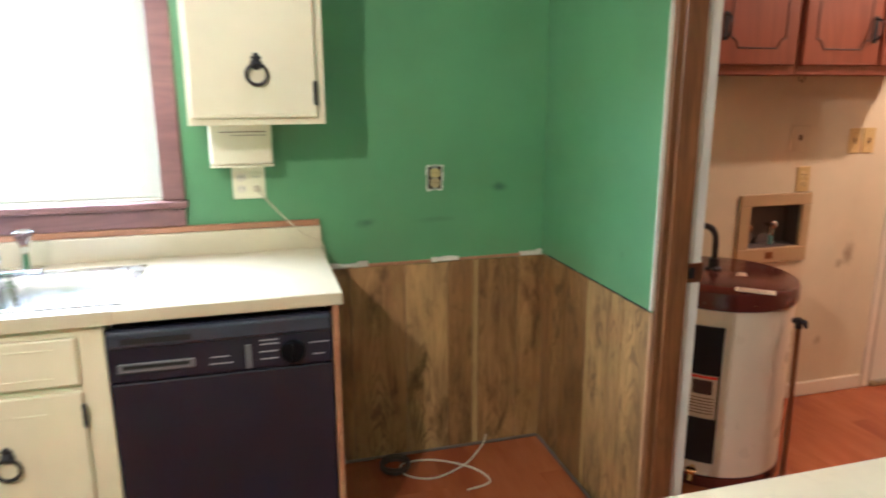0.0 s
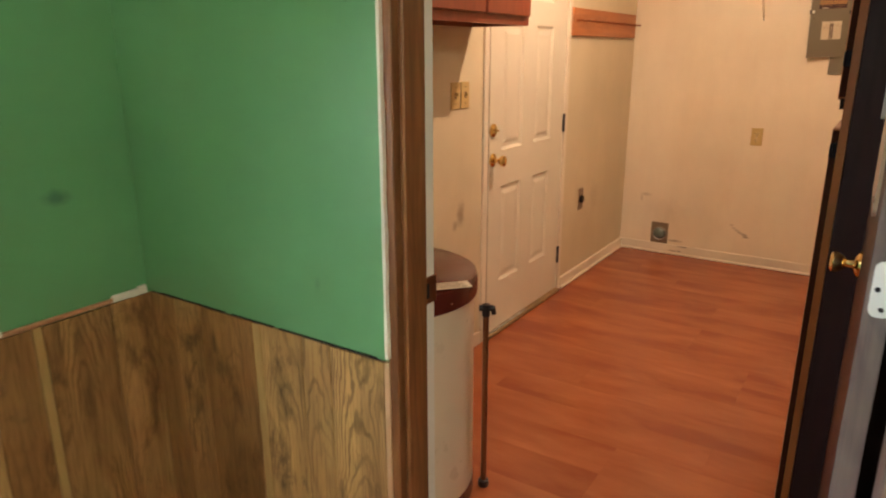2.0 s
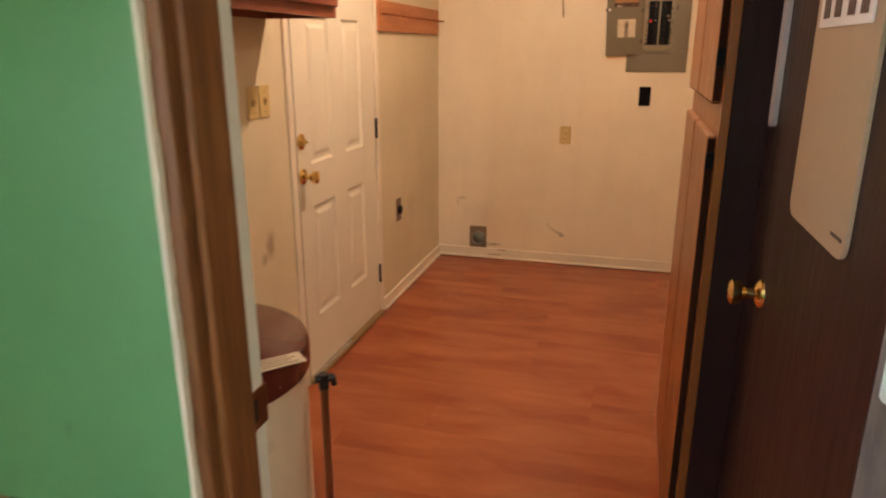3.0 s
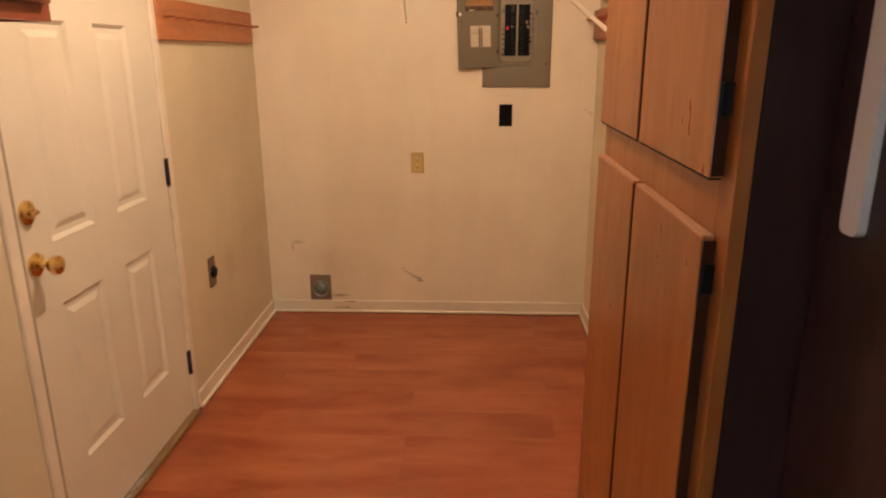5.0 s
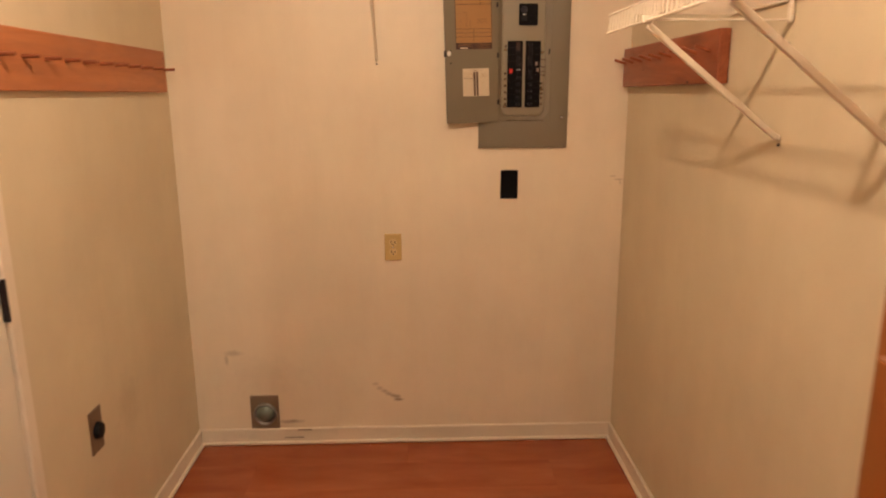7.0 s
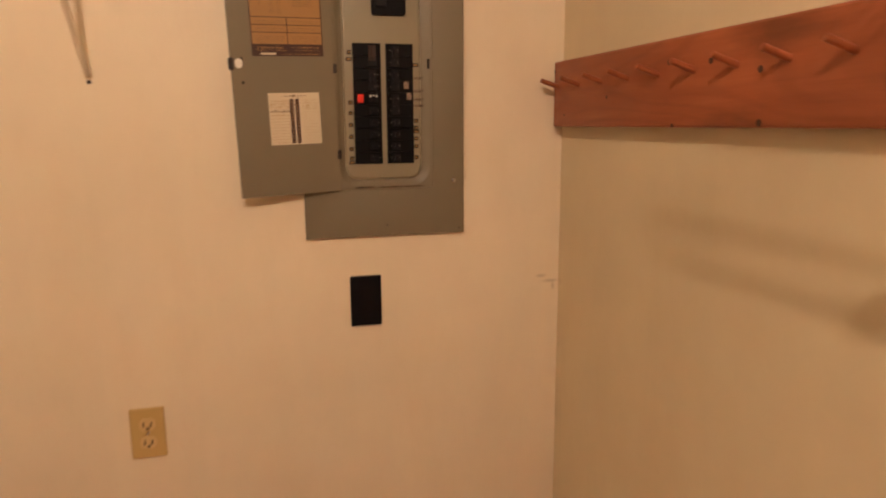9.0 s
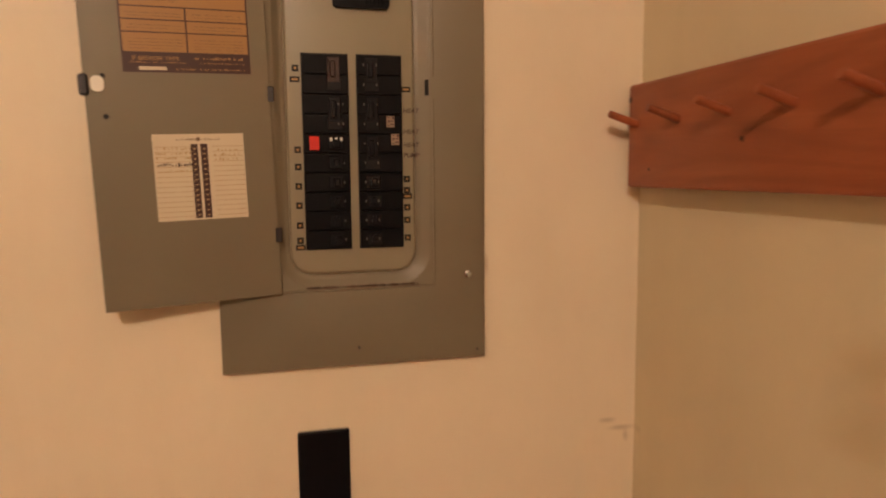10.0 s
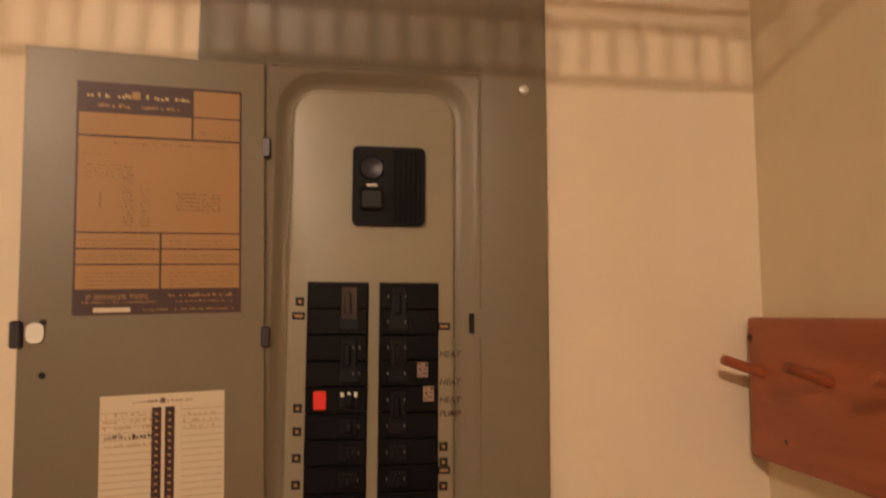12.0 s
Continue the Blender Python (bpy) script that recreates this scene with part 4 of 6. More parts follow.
plate_on("cover_plate", (0, -2.660, 1.255), "x", 0.105, 0.114, CREAM_WALL_DIM, "painted-over wall plate with a dark opening", "hole", "wall plate")
plate_on("dryer_outlet", (0, -0.853, 0.518), "x", 0.072, 0.135, paint("brown_plate", (0.16, 0.10, 0.06), 0.4), "brown dryer outlet plate with round black socket", "dryer", "outlet")
plate_on("wall_outlet", (0.862, 0, 0.878), "y", 0.070, 0.114, IVORY, "ivory duplex outlet on the cream wall", "socket", "outlet")
plate_on("blank_plate", (1.339, 0, 1.134), "y", 0.070, 0.116, BLACK_MATT, "plain black wall plate under the breaker panel", "blank", "wall plate")

# dryer vent
v = thing("dryer_vent", (0.289, 0, 0.06), "grey metal dryer vent plate with round pipe near the floor", "vent")
b = B()
box(b, 0.229, 0.351, -0.006, -0.0004, 0.064, 0.226, 0.002)
part("plate", b, VENT_PLATE, v, "brownish galvanised plate")
front = Matrix.Rotation(radians(90), 4, "X")
part("pipe", lathe(B(), (0.292, -0.006, 0.142), [(0.050, 0), (0.050, 0.012), (0.046, 0.014), (0.040, 0.010), (0.036, 0.004)], 36, front), GALV, v, "round grey vent pipe", True)
part("dark_inside", lathe(B(), (0.292, -0.0062, 0.142), [(0.037, 0), (0.036, 0.005)], 28, front), BLACK, v)
part("flap", lathe(B(), (0.292, -0.0112, 0.146), [(0.038, 0), (0.036, 0.008), (0.027, 0.016), (0.014, 0.021), (0.006, 0.023)], 28, front), VENT_TEAL, v, "teal-tarnished vent flap", True)

# ---- laundry: peg racks ----
def peg_rack(x_wall, side, y0, y1, z0, z1, n, first, step, drop, rise, label):
    """A pine board with slanted pegs; side is +1 where it faces +x."""
    r = thing("peg_rack", (x_wall + side * 0.01, (y0 + y1) / 2, z0), label, "peg rack")
    face = 0.020 if side > 0 else 0.032
    xa, xb = sorted((x_wall + side * 0.0005, x_wall + side * face))
    part("board", box(B(), xa, xb, y0, y1, z0, z1, 0.004, 2), RACK_LIGHT if side > 0 else RACK_WOOD, r)
    zc = z1 - drop
    for k in range(n):
        y = first - step * k
        b = B()
        rod(b, (x_wall + side * (face - 0.005), y, zc), (x_wall + side * (face + 0.042), y, zc + rise), 0.0056, 0.0050, 10)
        part("peg", b, PEG_WOOD if side > 0 else RACK_WOOD, r, soft=True)
    spots = ((y1 - 0.006, z1 - 0.021, 0.005), (y1 - 0.450, z1 - 0.038, 0.0055), (y1 - 0.558, z1 - 0.045, 0.006), (y1 - 0.664, z1 - 0.065, 0.006),
             (y1 - 0.246, z1 - 0.086, 0.004), (y1 - 0.668, z1 - 0.136, 0.006), (y1 - 0.467, z1 - 0.140, 0.004), (y1 - 0.058, z1 - 0.118, 0.003))
    for y, z, rad in spots if side < 0 else ((y0 + 0.03, z1 - 0.025, 0.004), (y1 - 0.012, z1 - 0.025, 0.004)):
        part("knot" if rad > 0.0052 else "screw_head", lathe(B(), (x_wall + side * (face - 0.0002), y, z), [(rad, -0.001), (rad * 0.8, 0.0007)], 10, Matrix.Rotation(radians(90 * side), 4, "Y")), INK_DARK if side < 0 else OLD_IRON, r)
    return r


peg_rack(0.0, 1, -1.150, -0.062, 1.505, 1.655, 11, -0.085, 0.1015, 0.068, 0.001, "orange pine peg rack with straight pegs beside the white door")
peg_rack(1.81, -1, -0.890, -0.020, 1.517, 1.660, 9, -0.045, 0.0985, 0.057, 0.015, "orange pine peg rack with slanted pegs under the wire shelf")

# ---- laundry: wire shelves ----
def wire_shelf(name, along, lo, hi, depth, z, lip, feet, foot_drop, label):
    """A white wire shelf. along 'y': on the wall x = 1.81; along 'x': on the wall y = 0."""
    s = thing(name, (0, 0, z), label, "wire shelf")

    def P(u, d, h):
        return (1.81 - d, u, h) if along == "y" else (u, -d, h)
    for d, h in ((0.006, z), (depth, z), (depth + 0.003, z - lip), (depth * 0.68, z - 0.004)):
        part("rail", rod(B(), P(lo, d, h), P(hi, d, h), 0.0032, seg=8), WIRE_WHITE, s)
    n = int((hi - lo) / 0.0254)
    me = None
    for k in range(n + 1):
        u = lo + 0.0254 * k
        if me is None:
            b = B()
            rod(b, P(lo, 0.006, z + 0.003), P(lo, depth, z + 0.003), 0.0019, seg=6)
            rod(b, P(lo, depth, z + 0.003), P(lo, depth + 0.004, z - lip), 0.0021, seg=6)
            ob = part("wire", b, WIRE_WHITE, s)
            me = ob.data
        else:
            ob = new("wire", me)
            ob.parent = s
            ob.location = (0, u - lo, 0) if along == "y" else (u - lo, 0, 0)
    for u in feet:
        b = B()
        a, c = Vector(P(u, depth - 0.002, z - lip - 0.008)), Vector(P(u, 0.008, z - foot_drop))
        q = (c - a).to_track_quat("Z", "Y").to_matrix().to_4x4()
        w = (0.0022, 0.0075)
        t = bmesh.new()
        L = (c - a).length
        box(t, -w[0] * 2.2, w[0] * 2.2, -w[1], w[1], -L / 2, L / 2, 0.002)
        bmesh.ops.transform(t, matrix=Matrix.Translation((a + c) / 2) @ q, verts=t.verts)
        join(b, t)
        brace = part("brace", b, WIRE_WHITE, s, "white diagonal brace")
        b = B()
        p1, p2 = P(u - 0.0065, 0.0006, z - foot_drop - 0.006), P(u + 0.0065, 0.009, z - foot_drop + 0.008)
        box(b, min(p1[0], p2[0]), max(p1[0], p2[0]), min(p1[1], p2[1]), max(p1[1], p2[1]), p1[2], p2[2], 0.003)
        part("foot_clip", b, WIRE_WHITE, brace)
        for dz in (foot_drop + 0.016, 0.095):
            b = B()
            e1, e2 = P(u - 0.0035, 0.0006, z - dz - 0.0035), P(u + 0.0035, 0.004, z - dz + 0.0035)
            box(b, min(e1[0], e2[0]), max(e1[0], e2[0]), min(e1[1], e2[1]), max(e1[1], e2[1]), e1[2], e2[2], 0.001)
            part("screw_head", b, OLD_IRON, s, "dark screw in the wall")
        b = B()
        p1, p2 = P(u - 0.009, depth - 0.012, z - lip - 0.006), P(u + 0.009, depth + 0.010, z - lip + 0.012)
        box(b, min(p1[0], p2[0]), max(p1[0], p2[0]), min(p1[1], p2[1]), max(p1[1], p2[1]), p1[2], p2[2], 0.003)
        part("front_clip", b, WIRE_WHITE, brace)
        b = B()
        p1, p2 = P(u - 0.005, 0.012, z - lip + 0.001), P(u + 0.005, depth - 0.012, z - lip + 0.005)
        box(b, min(p1[0], p2[0]), max(p1[0], p2[0]), min(p1[1], p2[1]), max(p1[1], p2[1]), p1[2], p2[2])
        part("cross_bar", b, WIRE_WHITE, brace)
        b = B()
        p1, p2 = P(u - 0.012, 0.0006, z - 0.05), P(u + 0.004, 0.012, z + 0.008)
        box(b, min(p1[0], p2[0]), max(p1[0], p2[0]), min(p1[1], p2[1]), max(p1[1], p2[1]), p1[2], p2[2], 0.003)
        part("wall_clip", b, WIRE_WHITE, s)
    return s


wire_shelf("wire_shelf", "y", -2.055, -0.872, 0.324, 1.692, 0.045, (-1.186, -1.60), 0.302, "white wire shelf with diagonal braces on the cream wall")
wire_shelf("wire_shelf", "x", 0.05, 1.795, 0.40, 2.055, 0.048, (0.814,), 0.43, "white wire shelf with a diagonal brace above the breaker panel")

# ---- laundry: breaker panel ----
def ring_loop(bm, x0, x1, z0, z1, r, y, square=False, seg=5):
    pts = []
    for cx, cz, a0, qx, qz in ((x1 - r, z1 - r, 0, x1, z1), (x0 + r, z1 - r, 90, x0, z1), (x0 + r, z0 + r, 180, x0, z0), (x1 - r, z0 + r, 270, x1, z0)):
        for k in range(seg + 1):
            a = radians(a0 + 90 * k / seg)
            pts.append((qx, y, qz) if square else (cx + r * math.cos(a), y, cz + r * math.sin(a)))
    return [bm.verts.new(p) for p in pts]


def breaker_panel():
    e = thing("breaker_panel", (1.39, 0, 1.28), "grey steel breaker panel with its door open and black breakers", "breaker panel")
    x0, x1, z0, z1 = 1.212, 1.567, 1.281, 2.015
    b = B()
    loops = [ring_loop(b, x0, x1, z0, z1, 0.02, -0.0006, True), ring_loop(b, x0, x1, z0, z1, 0.02, -0.009, True),
             ring_loop(b, 1.2880, 1.4920, 1.389, 1.9085, 0.046, -0.009), ring_loop(b, 1.2900, 1.4885, 1.392, 1.906, 0.043, -0.0080), ring_loop(b, 1.2945, 1.4795, 1.399, 1.8985, 0.037, -0.0030),
             ring_loop(b, 1.2985, 1.4745, 1.403, 1.8945, 0.033, -0.0010), ring_loop(b, 1.303, 1.471, 1.407, 1.890, 0.029, -0.0008)]
    for lo, hi in zip(loops, loops[1:]):
        n = len(lo)
        for k in range(n):
            b.faces.new((lo[k], lo[(k + 1) % n], hi[(k + 1) % n], hi[k]))
    bmesh.ops.remove_doubles(b, verts=b.verts, dist=0.00005)
    part("cover", b, GREY_PANEL, e, "grey enamelled steel cover", True)
    b = B()
    loops = [ring_loop(b, 1.3032, 1.4708, 1.4072, 1.8898, 0.028, -0.0007), ring_loop(b, 1.3045, 1.4695, 1.4085, 1.8885, 0.027, -0.0050), ring_loop(b, 1.3060, 1.4680, 1.410, 1.887, 0.026, -0.0061), ring_loop(b, 1.3085, 1.4655, 1.4125, 1.8845, 0.024, -0.0065)]
    for lo, hi in zip(loops, loops[1:]):
        n = len(lo)
        for k in range(n):
            b.faces.new((lo[k], lo[(k + 1) % n], hi[(k + 1) % n], hi[k]))
    b.faces.new(loops[-1])
    part("dead_front", b, GREY_FRONT, e, "lighter grey inner plate", True)
    b = B()
    for (a, c) in (((1.284, 1.912), (1.496, 1.912)), ((1.4955, 1.668), (1.4955, 1.912)), ((1.4955, 1.386), (1.4955, 1.638)), ((1.284, 1.386), (1.496, 1.386))):
        rod(b, (a[0], -0.0088, a[1]), (c[0], -0.0088, c[1]), 0.0016, seg=6)
    part("door_rim", b, GREY_PANEL, e)
    b = B()
    rnd = random.Random(17)
    for k in range(26):
        x = 1.322 + 0.0058 * k
        h = rnd.uniform(0.0008, 0.0034)
        box(b, x, x + 0.0060, -0.0096, -0.0085, 1.3895 - h * 0.4, 1.3895 + h * 0.6)
    part("rust_line", b, RUST, e, "rusty chipped paint along the lower rim")
    part("latch_slot", box(B(), 1.4845, 1.4895, -0.0105, -0.0078, 1.643, 1.663), BLACK, e)
    for sx, sz in ((1.543, 1.400), (1.543, 1.898)):
        part("cover_screw", lathe(B(), (sx, -0.0088, sz), [(0.0055, 0), (0.005, 0.002), (0.003, 0.003)], 14, front), STEEL, e, soft=True)
    for sx, sz in ((1.39, 1.305), (1.556, 1.292)):
        part("rivet", lathe(B(), (sx, -0.0088, sz), [(0.002, 0), (0.0015, 0.001)], 8, front), OLD_IRON, e)
    pitch = 0.0251
    for col, (a, c) in enumerate(((1.3245, 1.3825), (1.3950, 1.4525))):
        part("breaker_slot", box(B(), a - 0.001, c + 0.001, -0.0072, -0.0064, 1.4405, 1.6935), BLACK, e)
        for k in range(10):
            zc = 1.692 - pitch * (k + 0.5)
            flat = (col == 0 and k == 4)
            t = B()
            box(t, a, c, -0.0115, -0.0073, zc - pitch / 2 + 0.0005, zc + pitch / 2 - 0.0005, 0.0006)
            br = part("breaker", t, BLACK_MATT, e, "black breaker" if not flat else "black test breaker with red button")
            inner = c - 0.018 if col == 0 else a + 0.018
            t = B()
            if col == 1 and k in (0, 2, 4) or col == 0 and k in (0, 2):
                box(t, inner - 0.008, inner + 0.008, -0.0135, -0.0115, zc - pitch * 0.9, zc + 0.009, 0.001)
                box(t, inner - 0.005, inner + 0.002, -0.0185, -0.0135, zc - pitch * 0.7, zc + 0.004, 0.0015)
            elif not (col == 1 and k in (1, 3, 5) or col == 0 and k in (1, 3)):
                box(t, inner - 0.009, inner + 0.010, -0.0135, -0.0115, zc - 0.008, zc + 0.008, 0.001)
                box(t, inner - 0.003, inner + 0.005, -0.0185, -0.0135, zc - 0.005, zc + 0.005, 0.0015)
            else:
                box(t, inner - 0.009, inner + 0.010, -0.0128, -0.0115, zc - 0.008, zc + 0.008, 0.0006)
            part("toggle", t, COPPER_BROWN if col == 0 and k == 0 else NAVY_PLASTIC, br, "brown toggle" if col == 0 and k == 0 else "glossy dark toggle")
            if not flat and not (col == 0 and k < 2):
                t = B()
                for dx in ((0.004, 0.010) if col == 0 else (-0.011, 0.006)):
                    box(t, inner + dx, inner + dx + 0.0014, -0.0142, -0.0136, zc - 0.0015, zc + 0.0015)
                part("marking", t, MARK_GREY, br)
            if flat:
                part("test_button", box(B(), a + 0.007, a + 0.0195, -0.0150, -0.0116, zc - 0.009, zc + 0.009, 0.001), RED, br, "red test button")
                t = B()
                for dx in (0.033, 0.0395, 0.046):
                    box(t, a + dx, a + dx + 0.0032, -0.0139, -0.0136, zc + 0.003, zc + 0.0075)
                part("white_mark", t, CHALK_WHITE, br)
            if col == 1 and k in (3, 4):
                sx, sz = c - 0.0205 + 0.0060 * (k - 3), zc - 0.004 + 0.002 * (k - 3)
                st = part("sticker", box(B(), sx, sx + 0.0105, -0.0121, -0.0116, sz, sz + 0.0145, turn=Matrix.Identity(4)), STICKER, br, "worn paper sticker with dark print")
                t = B()
                for dx, dz, w, h in ((0.001, 0.0015, 0.003, 0.0012), (0.005, 0.003, 0.0045, 0.0014), (0.002, 0.0062, 0.002, 0.0028), (0.006, 0.0075, 0.003, 0.0012), (0.0075, 0.0105, 0.0025, 0.0030), (0.001, 0.0122, 0.003, 0.0010)):
                    box(t, sx + dx, sx + dx + w, -0.0125, -0.0122, sz + dz, sz + dz + h)
                part("sticker_print", t, INK_DARK, st)
    # number tags beside the breakers
    for x, zs in ((1.3165, (1.674, 1.571, 1.549, 1.524, 1.499, 1.473, 1.453)), (1.4590, (1.532, 1.517, 1.494, 1.477, 1.453))):
        for z in zs:
            t = part("number_tag", box(B(), x - 0.0042, x + 0.0042, -0.0072, -0.0066, z - 0.0042, z + 0.0042), BLACK, e)
            part("tag_centre", box(B(), x - 0.0015, x + 0.0015, -0.0078, -0.0073, z - 0.0015, z + 0.0015), PAPER_ORANGE, t)
    for x, z in ((1.3155, 1.660), (1.3165, 1.444), (1.4590, 1.650), (1.4595, 1.509)):
        t = part("wide_tag", box(B(), x - 0.0062, x + 0.0062, -0.0072, -0.0066, z - 0.0036, z + 0.0036), BLACK, e)
        part("tag_centre", box(B(), x - 0.0040, x + 0.0040, -0.0078, -0.0073, z - 0.0013, z + 0.0013), PAPER_ORANGE, t)
    # main breaker
    b = B()
    rounded_plate(b, 0.073, 0.080, 0.006, 0.006, Matrix.Translation((1.402, -0.0066, 1.7905)))
    mb = part("main_breaker", b, BLACK_MATT, e, "black main breaker")
    for k in range(6):
        part("rib", box(B(), 1.4065 + 0.005 * k, 1.4090 + 0.005 * k, -0.0148, -0.0126, 1.754, 1.827, 0.0008), BLACK_MATT, mb)
    part("toggle", box(B(), 1.372, 1.397, -0.019, -0.0126, 1.765, 1.787, 0.003), NAVY_PLASTIC, mb, "blue-black main toggle")
    part("toggle_cup", lathe(B(), (1.3845, -0.0126, 1.808), [(0.013, 0), (0.011, 0.003), (0.006, 0.0015)], 20, front), BLACK_GLOSS, mb, soft=True)
    part("white_mark", box(B(), 1.3795, 1.3905, -0.0134, -0.0127, 1.7895, 1.7920), CHALK_WHITE, mb)
    # handwriting
    for word, z in (("HEAT", 1.6195), ("HEAT", 1.592), ("HEAT", 1.5745), ("PUMP", 1.561)):
        cu = bpy.data.curves.new("writing", "FONT")
        cu.body, cu.size, cu.extrude, cu.shear, cu.offset = word, 0.0085, 0.00005, 0.2, 0.0001
        tmp = bpy.data.objects.new("writing", cu)
        scene.collection.objects.link(tmp)
        bpy.context.view_layer.update()
        me = bpy.data.meshes.new_from_object(tmp.evaluated_get(bpy.context.evaluated_depsgraph_get()))
        bpy.data.objects.remove(tmp)
        me.transform(Matrix.Translation(Vector((1.4545, -0.0069, z)) - Vector(e.location)) @ Matrix.Rotation(radians(90), 4, "X"))
        me.materials.clear()
        me.materials.append(INK_DARK)
        ob = new("writing", me)
        ob.parent = e
    # the open door
    M = Matrix.Translation((1.2850, -0.0125, 1.65)) @ Matrix.Rotation(radians(10.0), 4, "Z") @ Matrix.Rotation(radians(-1.6), 4, "Y") @ Matrix.Translation((0, 0, -1.65))
    d = B()
    box(d, -0.2085, -0.001, -0.0016, 0.0, 1.384, 1.908, 0.0006, 1, M)
    box(d, -0.2085, -0.2067, 0.0, 0.010, 1.385, 1.907, 0, 1, M)
    box(d, -0.2067, -0.001, 0.0, 0.010, 1.3845, 1.3863, 0, 1, M)
    box(d, -0.2067, -0.001, 0.0, 0.010, 1.9057, 1.9075, 0, 1, M)
    door = part("panel_door", d, GREY_PANEL, e, "grey steel panel door, open")
    for z in (1.462, 1.640, 1.825):
        hx = 1.2850 - 0.024 * (z - 1.65)
        part("hinge", box(B(), hx - 0.0042, hx + 0.0042, -0.0155, -0.0092, z - 0.0095, z + 0.0095, 0.001), OLD_IRON, e)
    t = B()
    box(t, -0.2140, -0.2040, -0.006, 0.004, 1.637, 1.661, 0.002, 1, M)
    part("latch", t, OLD_IRON, door, "dark metal latch")
    t = B()
    rounded_plate(t, 0.014, 0.018, 0.0025, 0.006, M @ Matrix.Translation((-0.1945, -0.0017, 1.650)))
    part("latch_tab", t, CHALK_WHITE, door, "white latch tab")
    for z in (1.659, 1.613):
        part("dark_hole", lathe(B(), M @ Vector((-0.1885, -0.0016, z)), [(0.003, 0), (0.003, 0.0006)], 10, front), BLACK, door)

    def on_door(nm, mat, u0, u1, z0_, z1_, lift):
        t2 = B()
        if z0_ < 1.62:
            u0, u1 = 0.037 + (u0 - 0.030) * 0.963, 0.037 + (u1 - 0.030) * 0.963
        else:
            z0_, z1_ = 1.664 + (z0_ - 1.663) * 1.022, 1.664 + (z1_ - 1.663) * 1.022
        box(t2, -u1 * 1.01, -u0 * 1.01, -0.0017 - lift - 0.0003, -0.0017 - lift, z0_, z1_, 0, 1, M)
        return part(nm, t2, mat, door)
    pu0, pu1, pz0, pz1 = 0.0225, 0.165, 1.663, 1.873
    on_door("instruction_label", INK_DARK, pu0, pu1, pz0, pz1, 0.0)
    L = 0.0004
    rows = ((1.846, 1.8705, 0.0245, 0.066), (1.8245, 1.8445, 0.0245, 0.066), (1.8245, 1.8445, 0.068, 0.163), (1.737, 1.8225, 0.0245, 0.163),
            (1.7225, 1.7355, 0.0245, 0.0925), (1.7225, 1.7355, 0.0945, 0.163), (1.7085, 1.721, 0.0245, 0.0925), (1.7085, 1.721, 0.0945, 0.163),
            (1.686, 1.707, 0.0245, 0.0925), (1.686, 1.707, 0.0945, 0.163))
    for (a, c, u0, u1) in rows:
        on_door("label_field", PAPER_ORANGE, u0, u1, a, c, L)
    def strokes(nm, mat, rows_, seed, lift):
        """Unreadable print: rows (u0, u1, z, height, fill) of small uneven marks, joined into one mesh."""
        rnd = random.Random(seed)
        t2 = B()
        for u0, u1, zz, h, fill in rows_:
            u = u0
            zz = 1.664 + (zz - 1.663) * 1.022 if zz > 1.62 else zz
            while u < u1:
                w = rnd.uniform(0.18, 0.60) * h if h < 0.01 else 0.0012
                if rnd.random() < fill:
                    dz = rnd.uniform(-0.12, 0.12) * h
                    box(t2, -u - w, -u, -0.0017 - lift - 0.0003, -0.0017 - lift, zz + dz, zz + dz + h * rnd.uniform(0.45, 1.0), 0, 1, M)
                u += w + h * rnd.uniform(0.12, 0.40)
        return tagged(part(nm, t2, mat, door), kind="stuff")

    strokes("heading_print", IVORY, [(0.071, 0.108, 1.8590, 0.0042, 0.85), (0.122, 0.159, 1.8590, 0.0042, 0.85)], 3, L * 2)
    strokes("heading_print", PAPER_ORANGE, [(0.080, 0.112, 1.8500, 0.0036, 0.8), (0.122, 0.152, 1.8500, 0.0036, 0.8)], 4, L * 2)
    on_door("emblem", PAPER_ORANGE, 0.1125, 0.1195, 1.8585, 1.8655, L * 2)
    strokes("small_print", INK_FADED, [(0.034, 0.135, 1.8165, 0.0022, 0.55), (0.028, 0.062, 1.8270, 0.0020, 0.7), (0.028, 0.062, 1.8305, 0.0016, 0.6)], 5, L * 2)
    body = [(0.118, 0.127, 1.742 + 0.0033 * k, 0.0022, 0.75) for k in range(17)] + [(0.104, 0.112, 1.742 + 0.0033 * k, 0.0020, 0.6) for k in range(11)]
    body += [(0.128, 0.158, 1.786 + 0.0035 * k, 0.0018, 0.6) for k in range(4)] + [(0.138, 0.160, 1.806, 0.0016, 0.5), (0.145, 0.1465, 1.758, 0.0220, 1.0)]
    body += [(0.042, 0.080, 1.757 + 0.0036 * k, 0.0024, 0.85) for k in range(5)]
    strokes("small_print", INK_FADED, body, 6, L * 2)
    cells = [(u0, u1, zz, 0.0015, 0.75) for zz in (1.689, 1.6925, 1.696, 1.6995, 1.7115, 1.7150, 1.7250, 1.7285) for u0, u1 in ((0.030, 0.086), (0.100, 0.158))]
    strokes("small_print", INK_FADED, cells, 7, L * 2)
    strokes("bottom_print", PAPER_ORANGE, [(0.030, 0.086, 1.6785, 0.0032, 0.8), (0.030, 0.080, 1.6735, 0.0018, 0.7), (0.098, 0.158, 1.6735, 0.0018, 0.7), (0.030, 0.110, 1.6662, 0.0020, 0.7)], 8, L)
    on_door("text_bar", PAPER, 0.118, 0.148, 1.6655, 1.6695, L)
